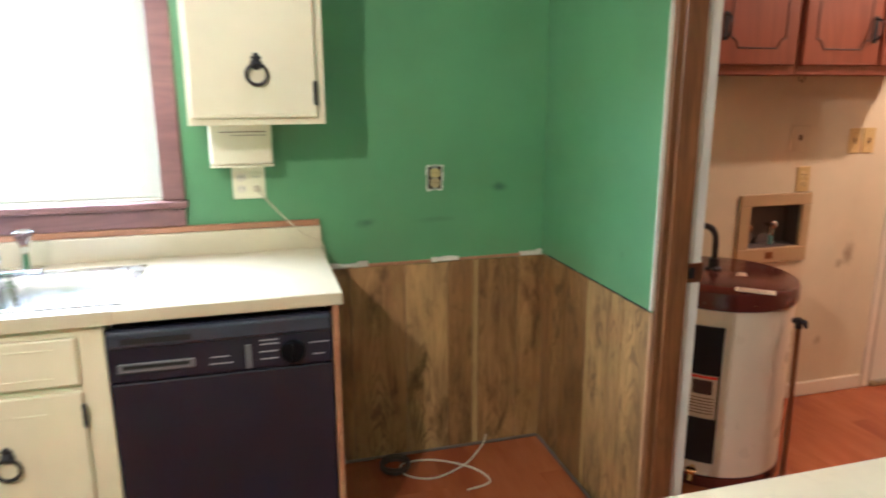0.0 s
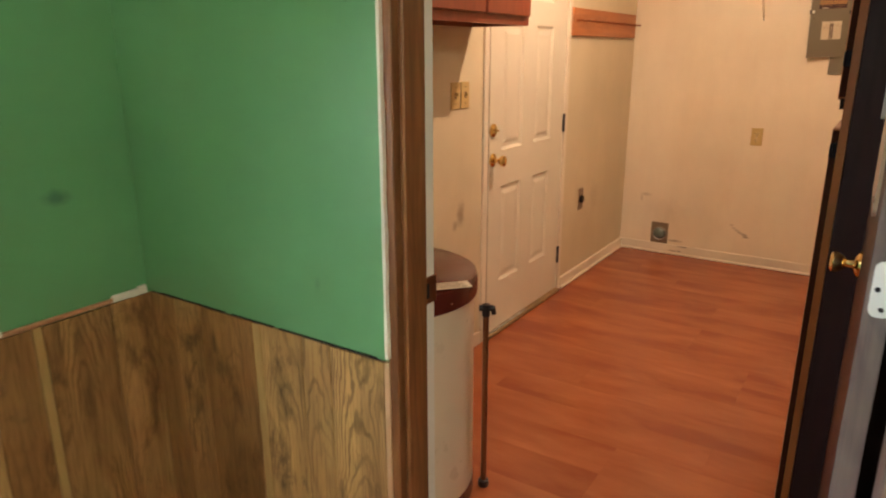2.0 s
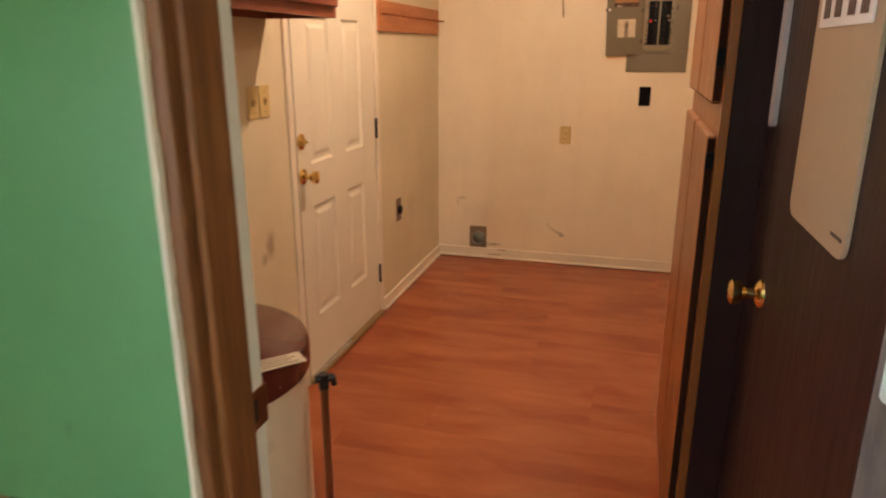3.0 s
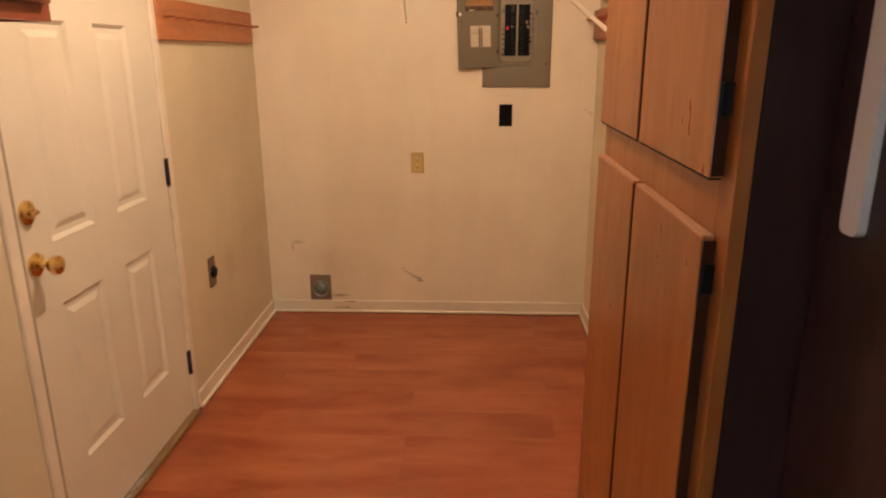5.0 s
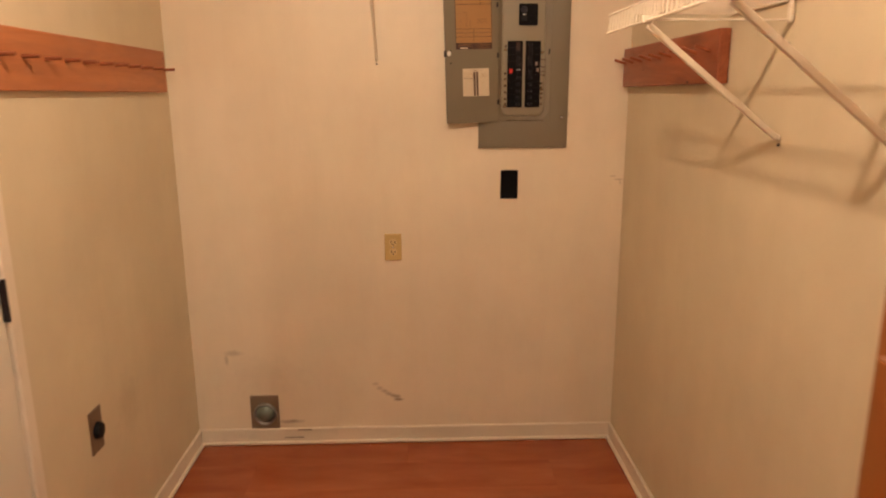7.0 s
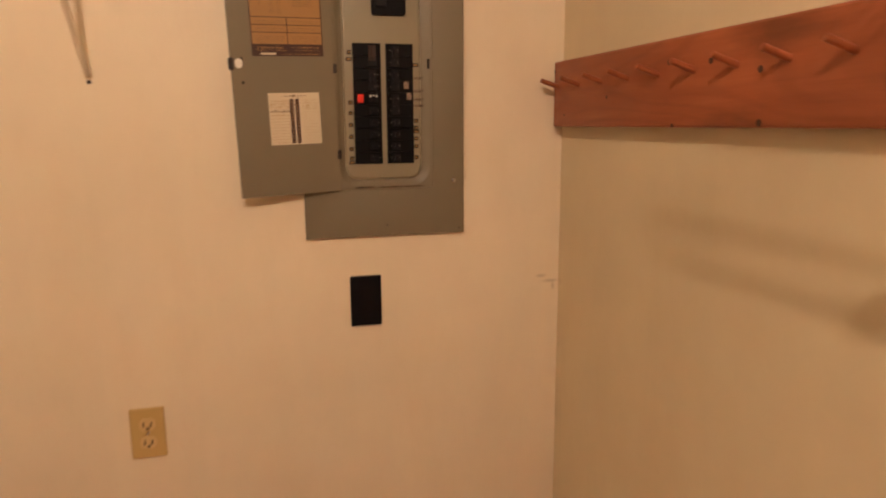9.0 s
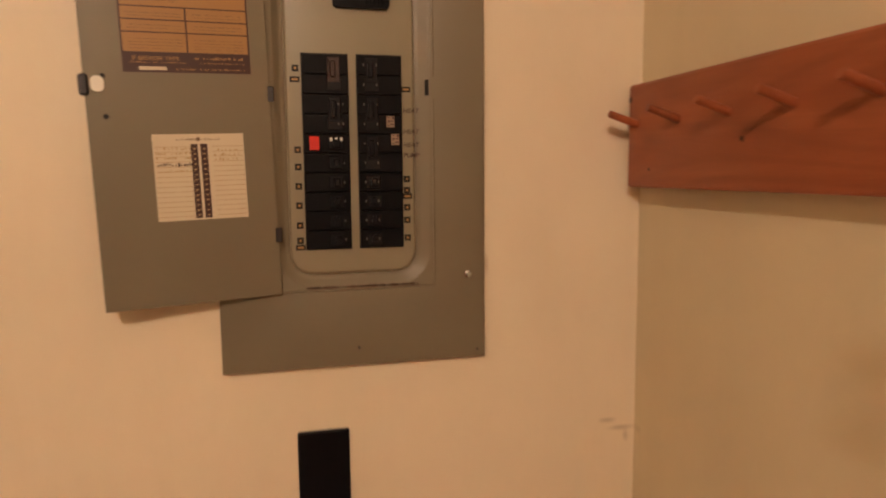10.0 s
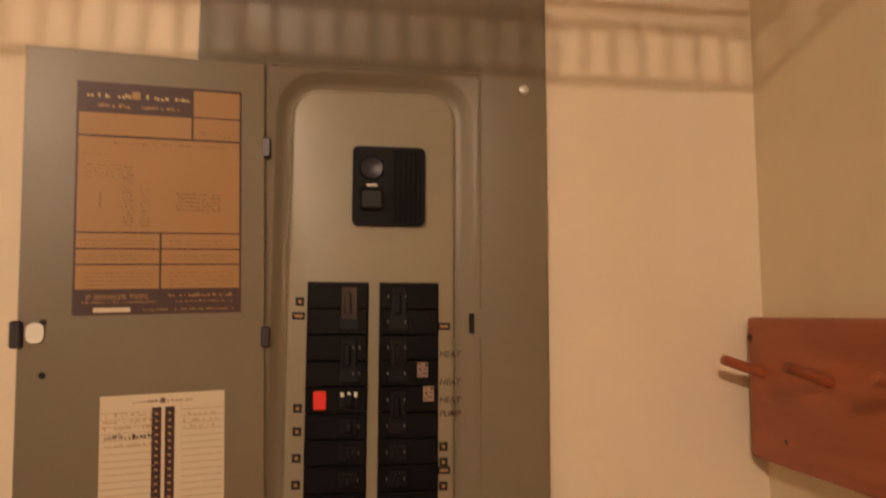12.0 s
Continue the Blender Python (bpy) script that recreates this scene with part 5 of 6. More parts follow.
    cu = bpy.data.curves.new("heading", "FONT")
    cu.body, cu.size, cu.extrude = "IF BREAKER TRIPS", 0.0066, 0.00005
    tmp = bpy.data.objects.new("heading", cu)
    scene.collection.objects.link(tmp)
    bpy.context.view_layer.update()
    me = bpy.data.meshes.new_from_object(tmp.evaluated_get(bpy.context.evaluated_depsgraph_get()))
    bpy.data.objects.remove(tmp)
    me.transform(Matrix.Translation(-Vector(e.location)) @ M @ Matrix.Translation((-0.156, -0.0022, 1.678)) @ Matrix.Rotation(radians(90), 4, "X"))
    me.materials.clear()
    me.materials.append(PAPER_ORANGE)
    ob = new("heading", me)
    ob.parent = door
    # directory card
    cu0, cu1, cz0, cz1 = 0.030, 0.138, 1.488, 1.592
    on_door("directory_card", PAPER, cu0, cu1, cz0, cz1, 0.0)
    strokes("card_heading", INK_BROWN, [(0.066, 0.088, 1.5845, 0.0026, 0.85), (0.093, 0.115, 1.5845, 0.0026, 0.85)], 9, L)
    on_door("card_emblem", INK_BROWN, 0.0825, 0.0870, 1.5835, 1.5880, L)
    for u in (0.0785, 0.0900):
        on_door("number_column", INK_DARK, u - 0.0042, u + 0.0042, 1.490, 1.580, L)
        for k in range(14):
            on_door("number_mark", TAN_PLASTIC, u - 0.0013, u + 0.0010 + 0.0004 * (k % 2), 1.4928 + 0.0062 * k, 1.4944 + 0.0062 * k, L * 2)
    for k in range(15):
        zz = 1.4925 + 0.006 * k
        on_door("ruled_line", TAN_PLASTIC, 0.0315, 0.0685, zz, zz + 0.0006, L)
        on_door("ruled_line", TAN_PLASTIC, 0.0915, 0.1365, zz, zz + 0.0006, L)
    strokes("handwriting", INK_DARK, [(0.099, 0.118, 1.5535, 0.0046, 1.0), (0.121, 0.139, 1.5540, 0.0044, 1.0)], 12, L * 2)
    strokes("handwriting", TAN_PLASTIC, [(0.100, 0.140, 1.5620 + 0.0056 * k, 0.0036, 0.7) for k in range(3)] + [(0.044, 0.072, 1.5600 + 0.0056 * k, 0.0030, 0.6) for k in range(3)] + [(0.100, 0.138, 1.5470, 0.0026, 0.5)], 13, L * 2)
    return e


breaker_panel()

# ---- kitchen: counter run ----
def ring_pull(x, y, z, parent):
    """A black iron ring pull on a small plate, on a face towards +x."""
    b = B()
    lathe(b, (x, y, z + 0.03), [(0.018, 0), (0.014, 0.006), (0.008, 0.012)], 14, Matrix.Rotation(radians(90), 4, "Y"))
    box(b, x, x + 0.005, y - 0.016, y + 0.016, z + 0.045, z + 0.053, 0.002)
    box(b, x, x + 0.006, y - 0.008, y + 0.008, z + 0.028, z + 0.062, 0.003)
    torus(b, (x + 0.012, y, z), 0.030, 0.0052, Matrix.Rotation(radians(90), 4, "Y") , squash=1.0)
    return part("ring_pull", b, OLD_IRON, parent, "black iron ring pull", True)


CY1 = -4.772
wt = thing("worktop", (0.31, -6.2, 0.867), "speckled beige laminate worktop with backsplash", "worktop")
b = B()
sy0, sy1, sx0, sx1 = -6.18, -5.385, 0.185, 0.545
box(b, 0.028, 0.62, sy1, CY1, 0.867, 0.905, 0.004, 2)
box(b, 0.028, 0.62, -7.6, sy0, 0.867, 0.905, 0.004, 2)
box(b, 0.028, sx0, sy0, sy1, 0.867, 0.905, 0.0)
box(b, sx1, 0.62, sy0, sy1, 0.867, 0.905, 0.0)
part("top", b, LAMINATE, wt)
part("backsplash", box(B(), 0.001, 0.027, -7.6, CY1, 0.867, 0.986, 0.004, 2), LAMINATE, wt)
solid("backsplash_strip", box(B(), 0.001, 0.020, -7.6, CY1 - 0.004, 0.9865, 1.008, 0.003), STRIP_WOOD, "reddish wooden strip along the backsplash top", "trim strip", (0.01, -6.2, 0.9865))


def sink():
    s = thing("kitchen_sink", (0.36, -5.78, 0.905), "stainless steel double sink set in the worktop", "sink")
    b = B()
    for a, c, d, e in ((0.135, 0.185, -6.21, -5.355), (0.545, 0.565, -6.21, -5.355), (0.185, 0.545, -5.390, -5.355), (0.185, 0.545, -6.21, -6.175), (0.185, 0.545, -5.80, -5.765)):
        box(b, a, c, d, e, 0.9055, 0.910, 0.002)
    part("rim", b, STEEL, s)
    for (ya, yb) in ((-6.175, -5.80), (-5.765, -5.390)):
        b = B()
        levels = []
        for inset, z in ((0.0, 0.909), (0.008, 0.895), (0.022, 0.76), (0.05, 0.735), (0.12, 0.730)):
            levels.append([b.verts.new(p) for p in ((0.185 + inset, ya + inset, z), (0.545 - inset, ya + inset, z), (0.545 - inset, yb - inset, z), (0.185 + inset, yb - inset, z))])
        for lo, hi in zip(levels, levels[1:]):
            for k in range(4):
                b.faces.new((lo[k], lo[(k + 1) % 4], hi[(k + 1) % 4], hi[k]))
        b.faces.new(levels[-1])
        bmesh.ops.bevel(b, geom=[ed for ed in b.edges if abs(ed.verts[0].co.z - ed.verts[1].co.z) > 0.005], offset=0.02, segments=3, affect="EDGES")
        part("basin", b, STEEL, s, soft=True)
    return s


sink()
fa = thing("faucet", (0.16, -5.78, 0.910), "chrome kitchen faucet with clear knob handles", "faucet")
part("base", box(B(), 0.135, 0.180, -5.89, -5.655, 0.9105, 0.925, 0.006, 2), CHROME, fa, soft=True)
b = B()
tube(b, [(0.158, -5.78, 0.92), (0.158, -5.78, 0.985), (0.20, -5.775, 1.02), (0.30, -5.76, 1.0), (0.36, -5.75, 0.965)], 0.011)
part("spout", b, CHROME, fa, soft=True)
for y in (-5.86, -5.70):
    part("handle_stem", lathe(B(), (0.158, y, 0.924), [(0.016, 0), (0.013, 0.03), (0.010, 0.05)], 16), CHROME, fa, soft=True)
    part("handle", lathe(B(), (0.158, y, 0.975), [(0.010, 0), (0.014, 0.03), (0.030, 0.062), (0.032, 0.07), (0.024, 0.074)], 8), glass("clear_acrylic", (0.9, 0.95, 1.0), 0.05), fa, "clear faceted knob")


def dishwasher():
    d = thing("dishwasher", (0.32, -5.105, 0.03), "black built-in dishwasher under the worktop", "dishwasher")
    ya, yb = -5.408, -4.806
    part("tub", box(B(), 0.05, 0.575, ya + 0.01, yb - 0.01, 0.03, 0.845, 0.003), BLACK_MATT, d)
    part("door", box(B(), 0.5755, 0.605, ya, yb, 0.13, 0.690, 0.006, 2), BLACK_GLOSS, d, "glossy black door panel")
    part("control_panel", box(B(), 0.5755, 0.610, ya, yb, 0.692, 0.846, 0.008, 3), BLACK_GLOSS, d)
    part("top_lip", box(B(), 0.590, 0.618, ya + 0.002, yb - 0.002, 0.792, 0.843, 0.010, 3), paint("blue_grey_black_plastic", (0.028, 0.034, 0.052), 0.35), d, "blue-black top lip")
    part("vent_slot", box(B(), 0.6178, 0.6192, -5.37, -5.19, 0.806, 0.822), BLACK, d)
    b = B()
    box(b, 0.6095, 0.616, -5.385, -5.185, 0.722, 0.750, 0.003)
    hl = part("handle", b, DULL_GREY, d, "grey recessed handle")
    part("handle_gap", box(B(), 0.6161, 0.6168, -5.37, -5.20, 0.734, 0.744), BLACK, hl)
    b = B()
    lathe(b, (0.610, -4.921, 0.738), [(0.036, 0), (0.034, 0.012), (0.030, 0.016)], 28, Matrix.Rotation(radians(90), 4, "Y"))
    box(b, 0.626, 0.634, -4.925, -4.917, 0.712, 0.764, 0.002)
    part("dial", b, BLACK_MATT, d, "black cycle dial", True)
    for y0, y1, z in ((-5.145, -5.095, 0.742), (-5.15, -5.085, 0.722), (-5.012, -4.958, 0.778), (-5.012, -4.958, 0.766), (-5.014, -4.960, 0.744), (-5.012, -4.962, 0.722), (-4.872, -4.815, 0.758), (-4.865, -4.83, 0.722)):
        part("marking_bar", box(B(), 0.6102, 0.6110, y0, y1, z, z + 0.003), paint("grey_print", (0.4, 0.4, 0.42), 0.5), d)
    part("indicator", box(B(), 0.6102, 0.614, -5.052, -5.034, 0.700, 0.772, 0.002), DULL_GREY, d, "grey indicator strip")
    part("toe_kick", box(B(), 0.52, 0.535, ya, yb, 0.03, 0.128), BLACK_MATT, d)
    return d


dishwasher()
solid("counter_end_panel", box(B(), 0.035, 0.612, -4.803, -4.785, 0.0, 0.866, 0.002), STRIP_WOOD, "orange-stained wooden end panel beside the dishwasher", "end panel", (0.3, -4.794, 0))


def sink_base():
    c = thing("base_cabinet", (0.3, -5.9, 0), "cream painted sink base cabinet with drawer fronts and doors", "cabinet")
    ya, yb = -6.42, -5.412
    k = B()
    box(k, 0.03, 0.58, yb - 0.018, yb, 0.09, 0.866)
    box(k, 0.03, 0.58, ya, ya + 0.018, 0.09, 0.866)
    box(k, 0.03, 0.58, ya + 0.018, yb - 0.018, 0.09, 0.108)
    box(k, 0.03, 0.52, ya + 0.018, yb - 0.018, 0.0, 0.089)
    part("carcass", k, CREAM_CABINET, c)
    f = B()
    box(f, 0.5805, 0.598, yb - 0.072, yb, 0.09, 0.866, 0.001)
    box(f, 0.5805, 0.598, ya, ya + 0.052, 0.09, 0.866, 0.001)
    box(f, 0.581, 0.5975, ya + 0.052, yb - 0.072, 0.835, 0.866)
    box(f, 0.581, 0.5975, ya + 0.052, yb - 0.072, 0.675, 0.72)
    box(f, 0.581, 0.5975, ya + 0.052, yb - 0.072, 0.09, 0.13)
    box(f, 0.581, 0.5975, -5.94, -5.89, 0.13, 0.835)
    part("face_frame", f, CREAM_CABINET, c)
    for (a, e) in ((-5.90, -5.478), (-6.36, -5.935)):
        d = part("drawer_front", box(B(), 0.5985, 0.615, a, e, 0.705, 0.838, 0.005, 2), CREAM_CABINET, c)
        b = B()
        for p, q in (((a + 0.03, 0.73), (e - 0.06, 0.73)), ((a + 0.03, 0.81), (e - 0.06, 0.81))):
            rod(b, (0.615, *p), (0.615, *q), 0.0022, seg=6)
        part("routed_line", b, CREAM_CABINET, d)
        d = part("door", box(B(), 0.5985, 0.615, a, e, 0.11, 0.685, 0.005, 2), CREAM_CABINET, c)
        b = B()
        for p, q in (((a + 0.05, 0.63), (e - 0.09, 0.63)), ((a + 0.05, 0.16), (e - 0.09, 0.16))):
            rod(b, (0.615, *p), (0.615, *q), 0.0022, seg=6)
        part("routed_line", b, CREAM_CABINET, d)
        ring_pull(0.615, (a + e) / 2 + 0.015 if e > -5.6 else (a + e) / 2, 0.49, d)
        b = B()
        box(b, 0.6155, 0.6185, e - 0.004, e + 0.008, 0.585, 0.65, 0.002)
        rod(b, (0.619, e + 0.003, 0.583), (0.619, e + 0.003, 0.652), 0.004)
        part("hinge", b, OLD_IRON, d, "dark exposed hinge")
    return c


sink_base()


def kitchen_wall_cabinet():
    c = thing("wall_cabinet", (0.15, -4.97, 1.365), "cream painted wall cabinet with iron ring pull", "cabinet")
    ya, yb, z0, z1 = -5.175, -4.768, 1.366, 2.13
    part("carcass", box(B(), 0.001, 0.295, ya, yb, z0, z1, 0.002), CREAM_CABINET, c)
    f = B()
    box(f, 0.2955, 0.312, yb - 0.04, yb, z0, z1, 0.001)
    box(f, 0.2955, 0.312, ya, ya + 0.04, z0, z1, 0.001)
    box(f, 0.2955, 0.3115, ya + 0.04, yb - 0.04, z0, z0 + 0.035)
    box(f, 0.2955, 0.3115, ya + 0.04, yb - 0.04, z1 - 0.035, z1)
    part("face_frame", f, CREAM_CABINET, c)
    d = part("door", box(B(), 0.3122, 0.329, ya + 0.012, yb - 0.026, z0 + 0.022, z1 - 0.02, 0.005, 2), CREAM_CABINET, c)
    b = B()
    rod(b, (0.329, ya + 0.05, z0 + 0.032), (0.329, yb - 0.06, z0 + 0.032), 0.0018, seg=6)
    part("routed_line", b, CREAM_CABINET, d)
    ring_pull(0.329, -4.968, 1.515, d)
    b = B()
    box(b, 0.3292, 0.332, yb - 0.036, yb - 0.026, 1.425, 1.495, 0.002)
    rod(b, (0.332, yb - 0.027, 1.423), (0.332, yb - 0.027, 1.497), 0.004)
    part("hinge", b, OLD_IRON, d, "dark exposed hinge")
    return c


kitchen_wall_cabinet()
ib = thing("intercom_box", (0.04, -5.03, 1.215), "almond plastic appliance box mounted under the wall cabinet", "wall unit")
b = B()
box(b, 0.010, 0.115, -5.132, -4.930, 1.225, 1.362, 0.010, 3)
part("housing", b, ALMOND, ib, soft=True)
part("lid_seam", box(B(), 0.1148, 0.1158, -5.10, -4.95, 1.333, 1.336), INK_BROWN, ib)
part("lid_seam", box(B(), 0.1148, 0.1156, -5.06, -4.95, 1.322, 1.324), INK_BROWN, ib)
part("bottom_lip", box(B(), 0.008, 0.120, -5.135, -4.927, 1.217, 1.224, 0.003), ALMOND, ib)
po = plate_on("wall_outlet", (0, -5.015, 1.150), "x", 0.112, 0.114, ALMOND, "almond double-gang outlet plate with a cord plugged in", "blank", "outlet")
for dy, mat in ((0.026, ALMOND), (-0.026, TRIM_WHITE)):
    for dz in (0.02, -0.02):
        b = B()
        rounded_plate(b, 0.032, 0.028, 0.003, 0.011, Matrix.Translation((0.006, -5.015 + dy, 1.15 + dz)) @ Matrix.Rotation(radians(90), 4, "Z"))
        f = part("socket_face", b, mat, po)
        part("slot", box(B(), 0.0091, 0.0096, -5.0235 + dy, -5.0215 + dy, 1.147 + dz, 1.155 + dz), BLACK, po)
        part("slot", box(B(), 0.0091, 0.0096, -5.0085 + dy, -5.0065 + dy, 1.147 + dz, 1.155 + dz), BLACK, po)
b = B()
box(b, 0.0095, 0.028, -5.000, -4.978, 1.120, 1.140, 0.004, 2)
tube(b, [(0.026, -4.99, 1.128), (0.045, -4.965, 1.10), (0.05, -4.91, 1.035), (0.05, -4.87, 0.995), (0.035, -4.83, 0.955), (0.032, -4.80, 0.94), (0.04, -4.765, 0.90), (0.05, -4.758, 0.7), (0.03, -4.74, 0.30), (0.03, -4.72, 0.012)], 0.0028)
solid("power_cord", b, CORD, "cream power cord hanging from the outlet over the worktop", "cord", (0.026, -4.99, 1.128), True)
# bare outlet in the green wall
go = thing("wall_outlet", (0.0, -4.333, 1.142), "uncovered duplex outlet in a ragged wall cutout", "outlet")
b = B()
random.seed(5)
rims = []
for k in range(44):
    a = 2 * math.pi * k / 44
    cy, cz = max(-1, min(1, 1.35 * math.cos(a))), max(-1, min(1, 1.35 * math.sin(a)))
    outer, inner = random.uniform(0.0005, 0.0065), random.uniform(0.001, 0.004)
    rims.append([b.verts.new((x, -4.333 + cy * (0.030 + d), 1.142 + cz * (0.046 + d))) for x, d in ((0.0004, outer), (0.0022, outer * 0.8), (0.0020, -inner), (0.0004, -inner))])
for lo, hi in zip(rims, rims[1:] + rims[:1]):
    for q in range(4):
        b.faces.new((lo[q], lo[(q + 1) % 4], hi[(q + 1) % 4], hi[q]))
part("ragged_cutout", b, PLASTER, go, "white ragged plaster edge")
part("dark_cutout", box(B(), 0.0004, 0.0014, -4.360, -4.306, 1.099, 1.186), paint("dark_box_recess", (0.05, 0.035, 0.025), 0.8), go)
part("metal_strap", box(B(), 0.0023, 0.0035, -4.341, -4.325, 1.095, 1.190), GALV, go)
for dz in (0.019, -0.019):
    b = B()
    rounded_plate(b, 0.034, 0.034, 0.008, 0.011, Matrix.Translation((0.0036, -4.333, 1.142 + dz)) @ Matrix.Rotation(radians(90), 4, "Z"))
    part("socket_face", b, TAN_PLASTIC if dz < 0 else IVORY, go)
    part("slot", box(B(), 0.0117, 0.0122, -4.3415, -4.3395, 1.139 + dz, 1.148 + dz), BLACK, go)
    part("slot", box(B(), 0.0117, 0.0122, -4.3265, -4.3245, 1.139 + dz, 1.148 + dz), BLACK, go)

# window
wd = structure("window_1", box(B(), -0.139, -0.001, -6.399, -5.301, 1.1005, 1.104), TRIM_WHITE, "white window with bright daylight")
b = B()
for a, c, d, e in ((-6.398, -6.335, 1.105, 2.048), (-5.375, -5.302, 1.105, 2.048), (-6.335, -5.375, 1.105, 1.150), (-6.335, -5.375, 2.00, 2.048)):
    box(b, -0.09, -0.045, a, c, d, e, 0.004)
part("window_frame", b, CHALK_WHITE, wd, "white sash frame")
pane = part("pane", box(B(), -0.070, -0.066, -6.334, -5.376, 1.151, 1.999), PANE, wd)
pane.visible_shadow = False
part("window_sill", box(B(), -0.09, 0.045, -6.49, -5.222, 1.076, 1.0995, 0.005, 2), MAUVE_TRIM, wd, "mauve-brown sill")
part("apron", box(B(), 0.0005, 0.016, -6.48, -5.232, 1.0095, 1.0755, 0.003), MAUVE_TRIM, wd)
part("side_casing", box(B(), 0.0005, 0.018, -5.305, -5.230, 1.100, 2.12, 0.004), MAUVE_TRIM, wd, "mauve-brown casing")
part("side_casing", box(B(), 0.0005, 0.018, -6.48, -6.405, 1.100, 2.12, 0.004), MAUVE_TRIM, wd, "mauve-brown casing")
part("head_casing", box(B(), 0.0005, 0.018, -6.404, -5.306, 2.045, 2.12, 0.004), MAUVE_TRIM, wd)

# counter beside the doorway
c2 = thing("worktop", (2.5, -4.18, 0.867), "speckled beige laminate worktop beside the doorway", "worktop")
part("top", box(B(), 1.745, 3.3, -4.482, -3.892, 0.867, 0.905, 0.005, 2), LAMINATE, c2)
c3 = thing("base_cabinet", (2.5, -4.18, 0), "cream painted base cabinet beside the doorway", "cabinet")
part("carcass", box(B(), 1.770, 3.28, -4.42, -3.892, 0.09, 0.866, 0.002), CREAM_CABINET, c3)
part("plinth", box(B(), 1.775, 3.275, -4.36, -3.895, 0.0, 0.089), BLACK_MATT, c3)
for k in range(3):
    part("door", box(B(), 1.79 + 0.495 * k, 2.27 + 0.495 * k, -4.438, -4.4205, 0.11, 0.85, 0.005, 2), CREAM_CABINET, c3)

# loose cable and coil on the kitchen floor
b = B()
tube(b, [(0.03, -4.125, 0.05), (0.035, -4.135, 0.02), (0.07, -4.17, 0.006), (0.16, -4.26, 0.005), (0.22, -4.40, 0.005), (0.17, -4.50, 0.005), (0.09, -4.50, 0.005), (0.10, -4.38, 0.012), (0.20, -4.24, 0.012), (0.30, -4.20, 0.005), (0.33, -4.30, 0.005)], 0.0035)
solid("loose_cable", b, CORD, "cream cable looped on the floor below the panelling", "cable", (0.03, -4.13, 0.2), True)
b = B()
for k in range(4):
    torus(b, (0.105, -4.53, 0.006 + 0.008 * k), 0.052 + 0.004 * (k % 2), 0.0045, seg=30)
solid("coiled_hose", b, paint("dark_brown_rubber", (0.05, 0.03, 0.02), 0.5), "small coil of dark hose on the floor", "hose coil", (0.105, -4.53, 0), True)

# strike plate on the left jamb
sk = thing("strike_plate", (OPEN_L - 0.02, -3.76, 0.935), "tarnished brass strike plate on the door jamb", "strike plate")
part("plate", box(B(), OPEN_L - 0.0218, OPEN_L - 0.0195, -3.782, PART_L + 0.012, 0.905, 0.965, 0.0008), COPPER, sk)
part("opening", box(B(), OPEN_L - 0.0194, OPEN_L - 0.0188, -3.772, -3.750, 0.918, 0.952), BLACK, sk)

# ---- wall panelling, plank by plank ----
def wall_plank(x0, x1, y0, y1, z1, material, parent):
    """One plank with its own origin at its middle, so that its figure runs about its own axis."""
    mid = Vector(((x0 + x1) / 2, (y0 + y1) / 2, 0.4))
    ob = new("plank", mesh_of("plank", box(B(), x0, x1, y0, y1, 0.004, z1, 0.0010), material, mid))
    ob.location, ob.parent = mid, parent
    return ob


PLANK_WOODS = {"n": WAINSCOT, "l": WAINSCOT_LIGHT, "d": WAINSCOT_DARK, "p": WAINSCOT_PALE}
pw = structure("panelling_left_wall", box(B(), 0.0004, 0.003, -4.775, -3.869, 0.0, 0.808), INK_DARK, "rustic wood panelling")
edges = (-4.775, -4.735, -4.672, -4.456, -4.282, -4.178, -4.155, -3.988, -3.8695)
for k, (a, c) in enumerate(zip(edges, edges[1:])):
    wall_plank(0.0032, 0.0088, a + 0.0009, c - 0.0009, 0.8105 + 0.001 * ((k * 7) % 3 - 1), PLANK_WOODS["ddnldpnn"[k]], pw)
pp = structure("panelling_partition", box(B(), 0.009, 0.789, -3.8712, -3.8686, 0.0, 0.812), INK_DARK, "rustic wood panelling")
edges = (0.010, 0.104, 0.212, 0.398, 0.424, 0.556, 0.640, 0.789)
for k, (a, c) in enumerate(zip(edges, edges[1:])):
    wall_plank(a + 0.0009, c - 0.0009, -3.8768, -3.8714, 0.8125 + 0.0015 * ((k * 5) % 3 - 1), PLANK_WOODS["dndplll"[k]], pp)
structure("panelling_top_strip", box(B(), 0.0005, 0.0105, -4.76, -3.885, 0.8125, 0.8235, 0.002), STRIP_WOOD, "thin reddish strip above the panelling")
b = B()
random.seed(7)
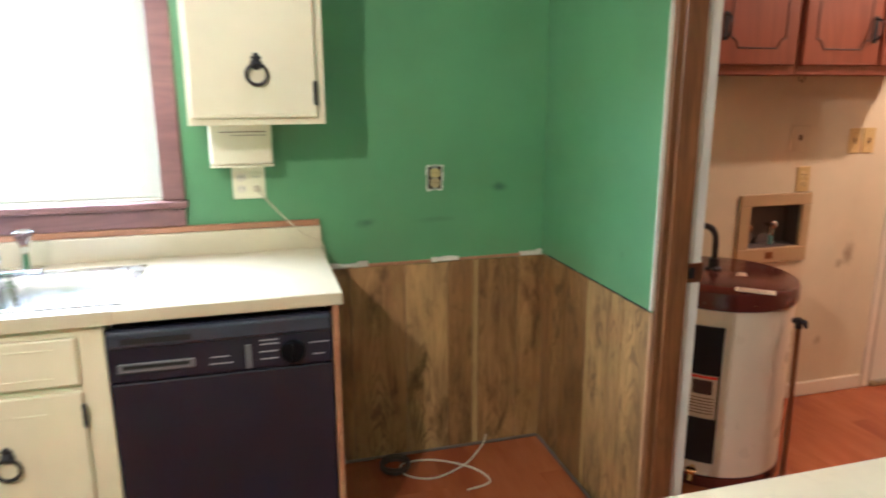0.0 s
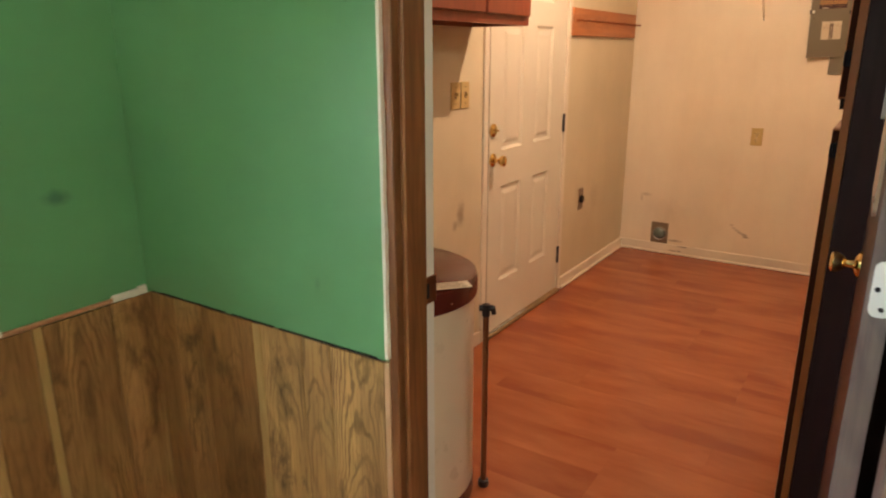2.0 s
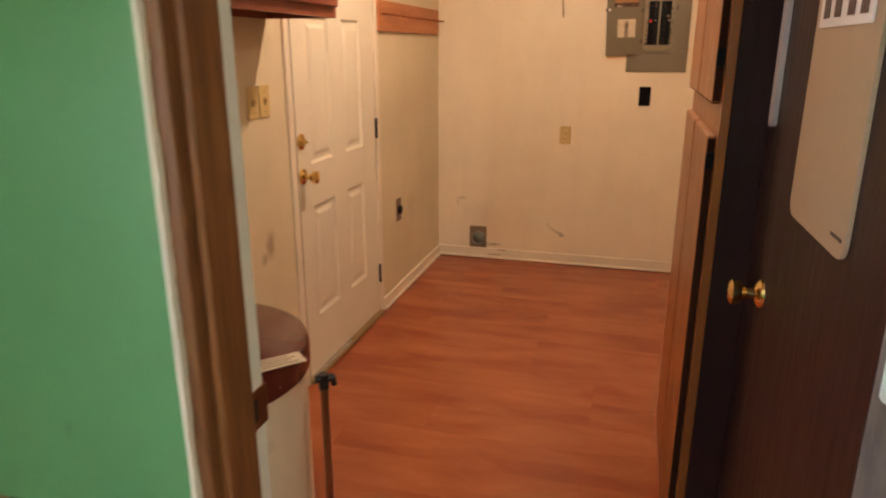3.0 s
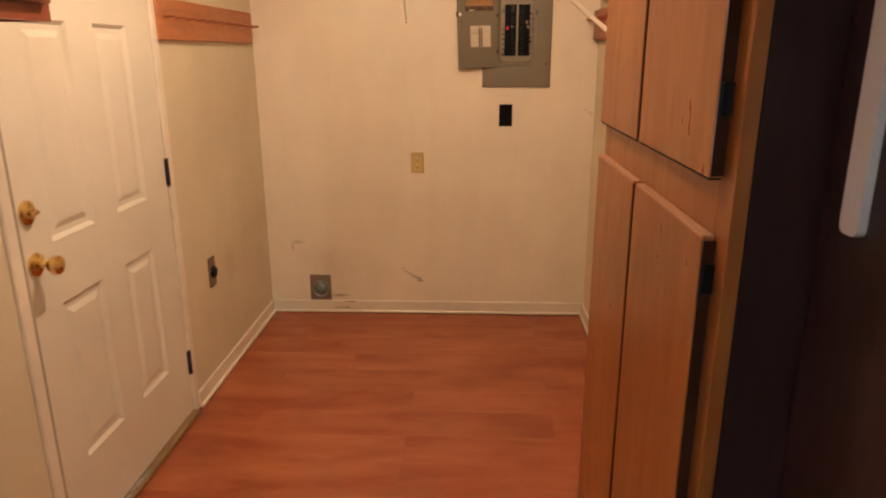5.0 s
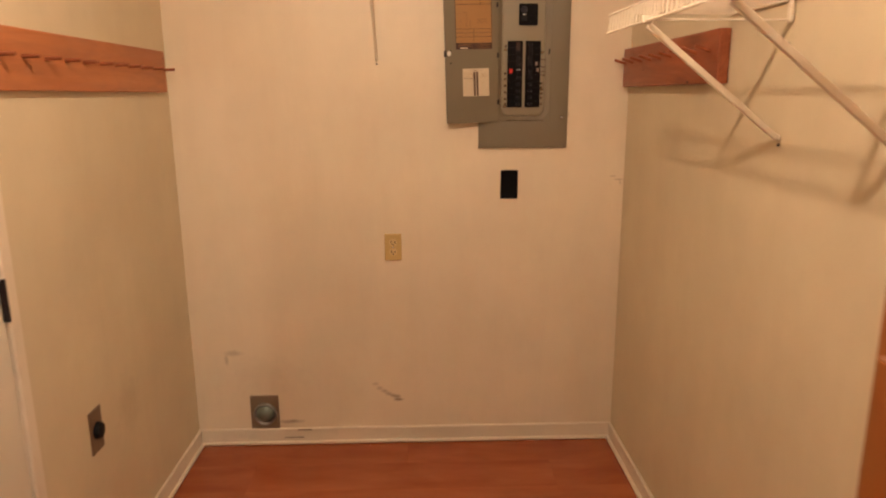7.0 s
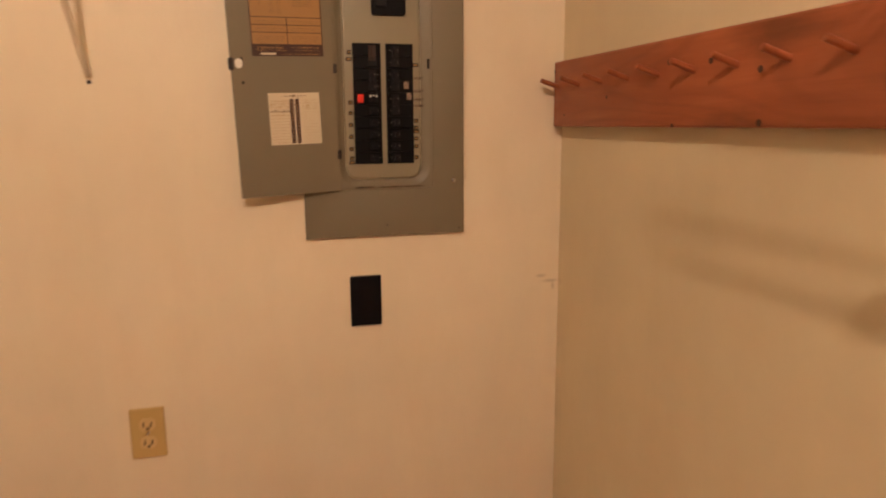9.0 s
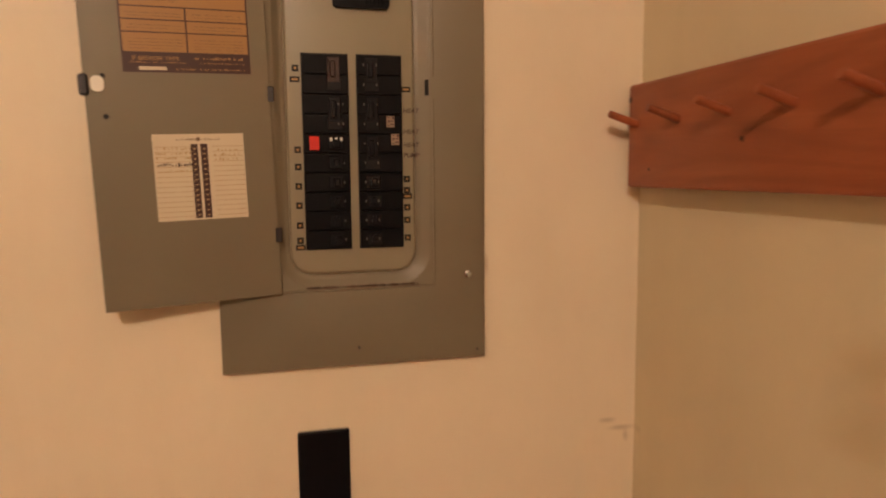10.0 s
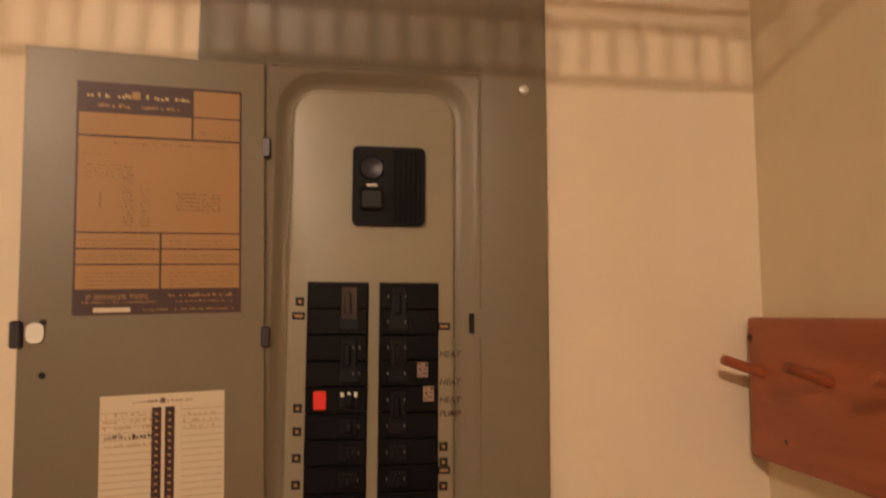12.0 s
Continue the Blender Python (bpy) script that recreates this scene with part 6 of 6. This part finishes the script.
for y0, y1 in ((-4.74, -4.60), (-4.35, -4.24), (-3.98, -3.885)):
    n = int((y1 - y0) / 0.02)
    for k in range(n):
        ya = y0 + (y1 - y0) * k / n
        box(b, 0.0005, 0.0115 + random.uniform(0, 0.002), ya, ya + (y1 - y0) / n, 0.8155 - random.uniform(0, 0.004), 0.828 + random.uniform(0, 0.008), 0.0015)
structure("torn_plaster_patches", b, PLASTER, "white torn plaster patches above the panelling")
b = B()
for x0, x1, z0, z1 in ((0.060, 0.300, 0.8145, 0.8245), (0.330, 0.470, 0.8150, 0.8215), (0.490, 0.770, 0.8150, 0.8190)):
    box(b, x0, x1, -3.8782, -3.8690, z0, z1, 0.0012)
structure("panelling_gap", b, BLACK, "dark ragged gap above the panelling")
# Thin grey-brown strips along the foot of the panelling.
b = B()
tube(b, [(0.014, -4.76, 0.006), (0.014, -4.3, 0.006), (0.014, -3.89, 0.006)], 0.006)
structure("panelling_foot_left", b, paint("grey_brown_edge", (0.15, 0.11, 0.085), 0.8), soft=True)
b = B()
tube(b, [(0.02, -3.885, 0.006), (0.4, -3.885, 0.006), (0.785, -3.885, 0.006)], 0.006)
structure("panelling_foot_partition", b, paint("grey_brown_edge_b", (0.15, 0.11, 0.085), 0.8), soft=True)

# ---- floor, plank by plank ----
fl = structure("floor", box(B(), 0.0, KX, KY, 0.0, -0.0138, -0.009), BLACK, "cherry-coloured laminate plank floor")
WID, LEN = 0.19, 1.21
base = B()
box(base, 0.00008, LEN - 0.00008, 0.00008, WID - 0.00008, -0.0088, 0.0)
plank_mesh = mesh_of("floor_plank", base, FLOOR_WOOD)
short = {}
random.seed(21)
row, y = 0, -WID
while y > KY - WID:
    x_end = 1.81 if y > PART_L - 0.02 else KX
    x = -random.choice((0.0, 0.30, 0.62, 0.92))
    while x < x_end:
        a, c = max(x, 0.0), min(x + LEN, x_end)
        ya = max(y, KY)
        if c - a > 0.03:
            key = (round(c - a, 3), round(y + WID - ya, 3))
            if key == (LEN, WID):
                me = plank_mesh
            else:
                if key not in short:
                    t = B()
                    box(t, 0.00008, c - a - 0.00008, 0.00008, y + WID - ya - 0.00008, -0.0088, 0.0)
                    short[key] = mesh_of("floor_plank", t, FLOOR_WOOD)
                me = short[key]
            ob = new("plank", me)
            ob.parent = fl
            ob.location = (a, ya, 0)
        x += LEN
    y -= WID
    row += 1
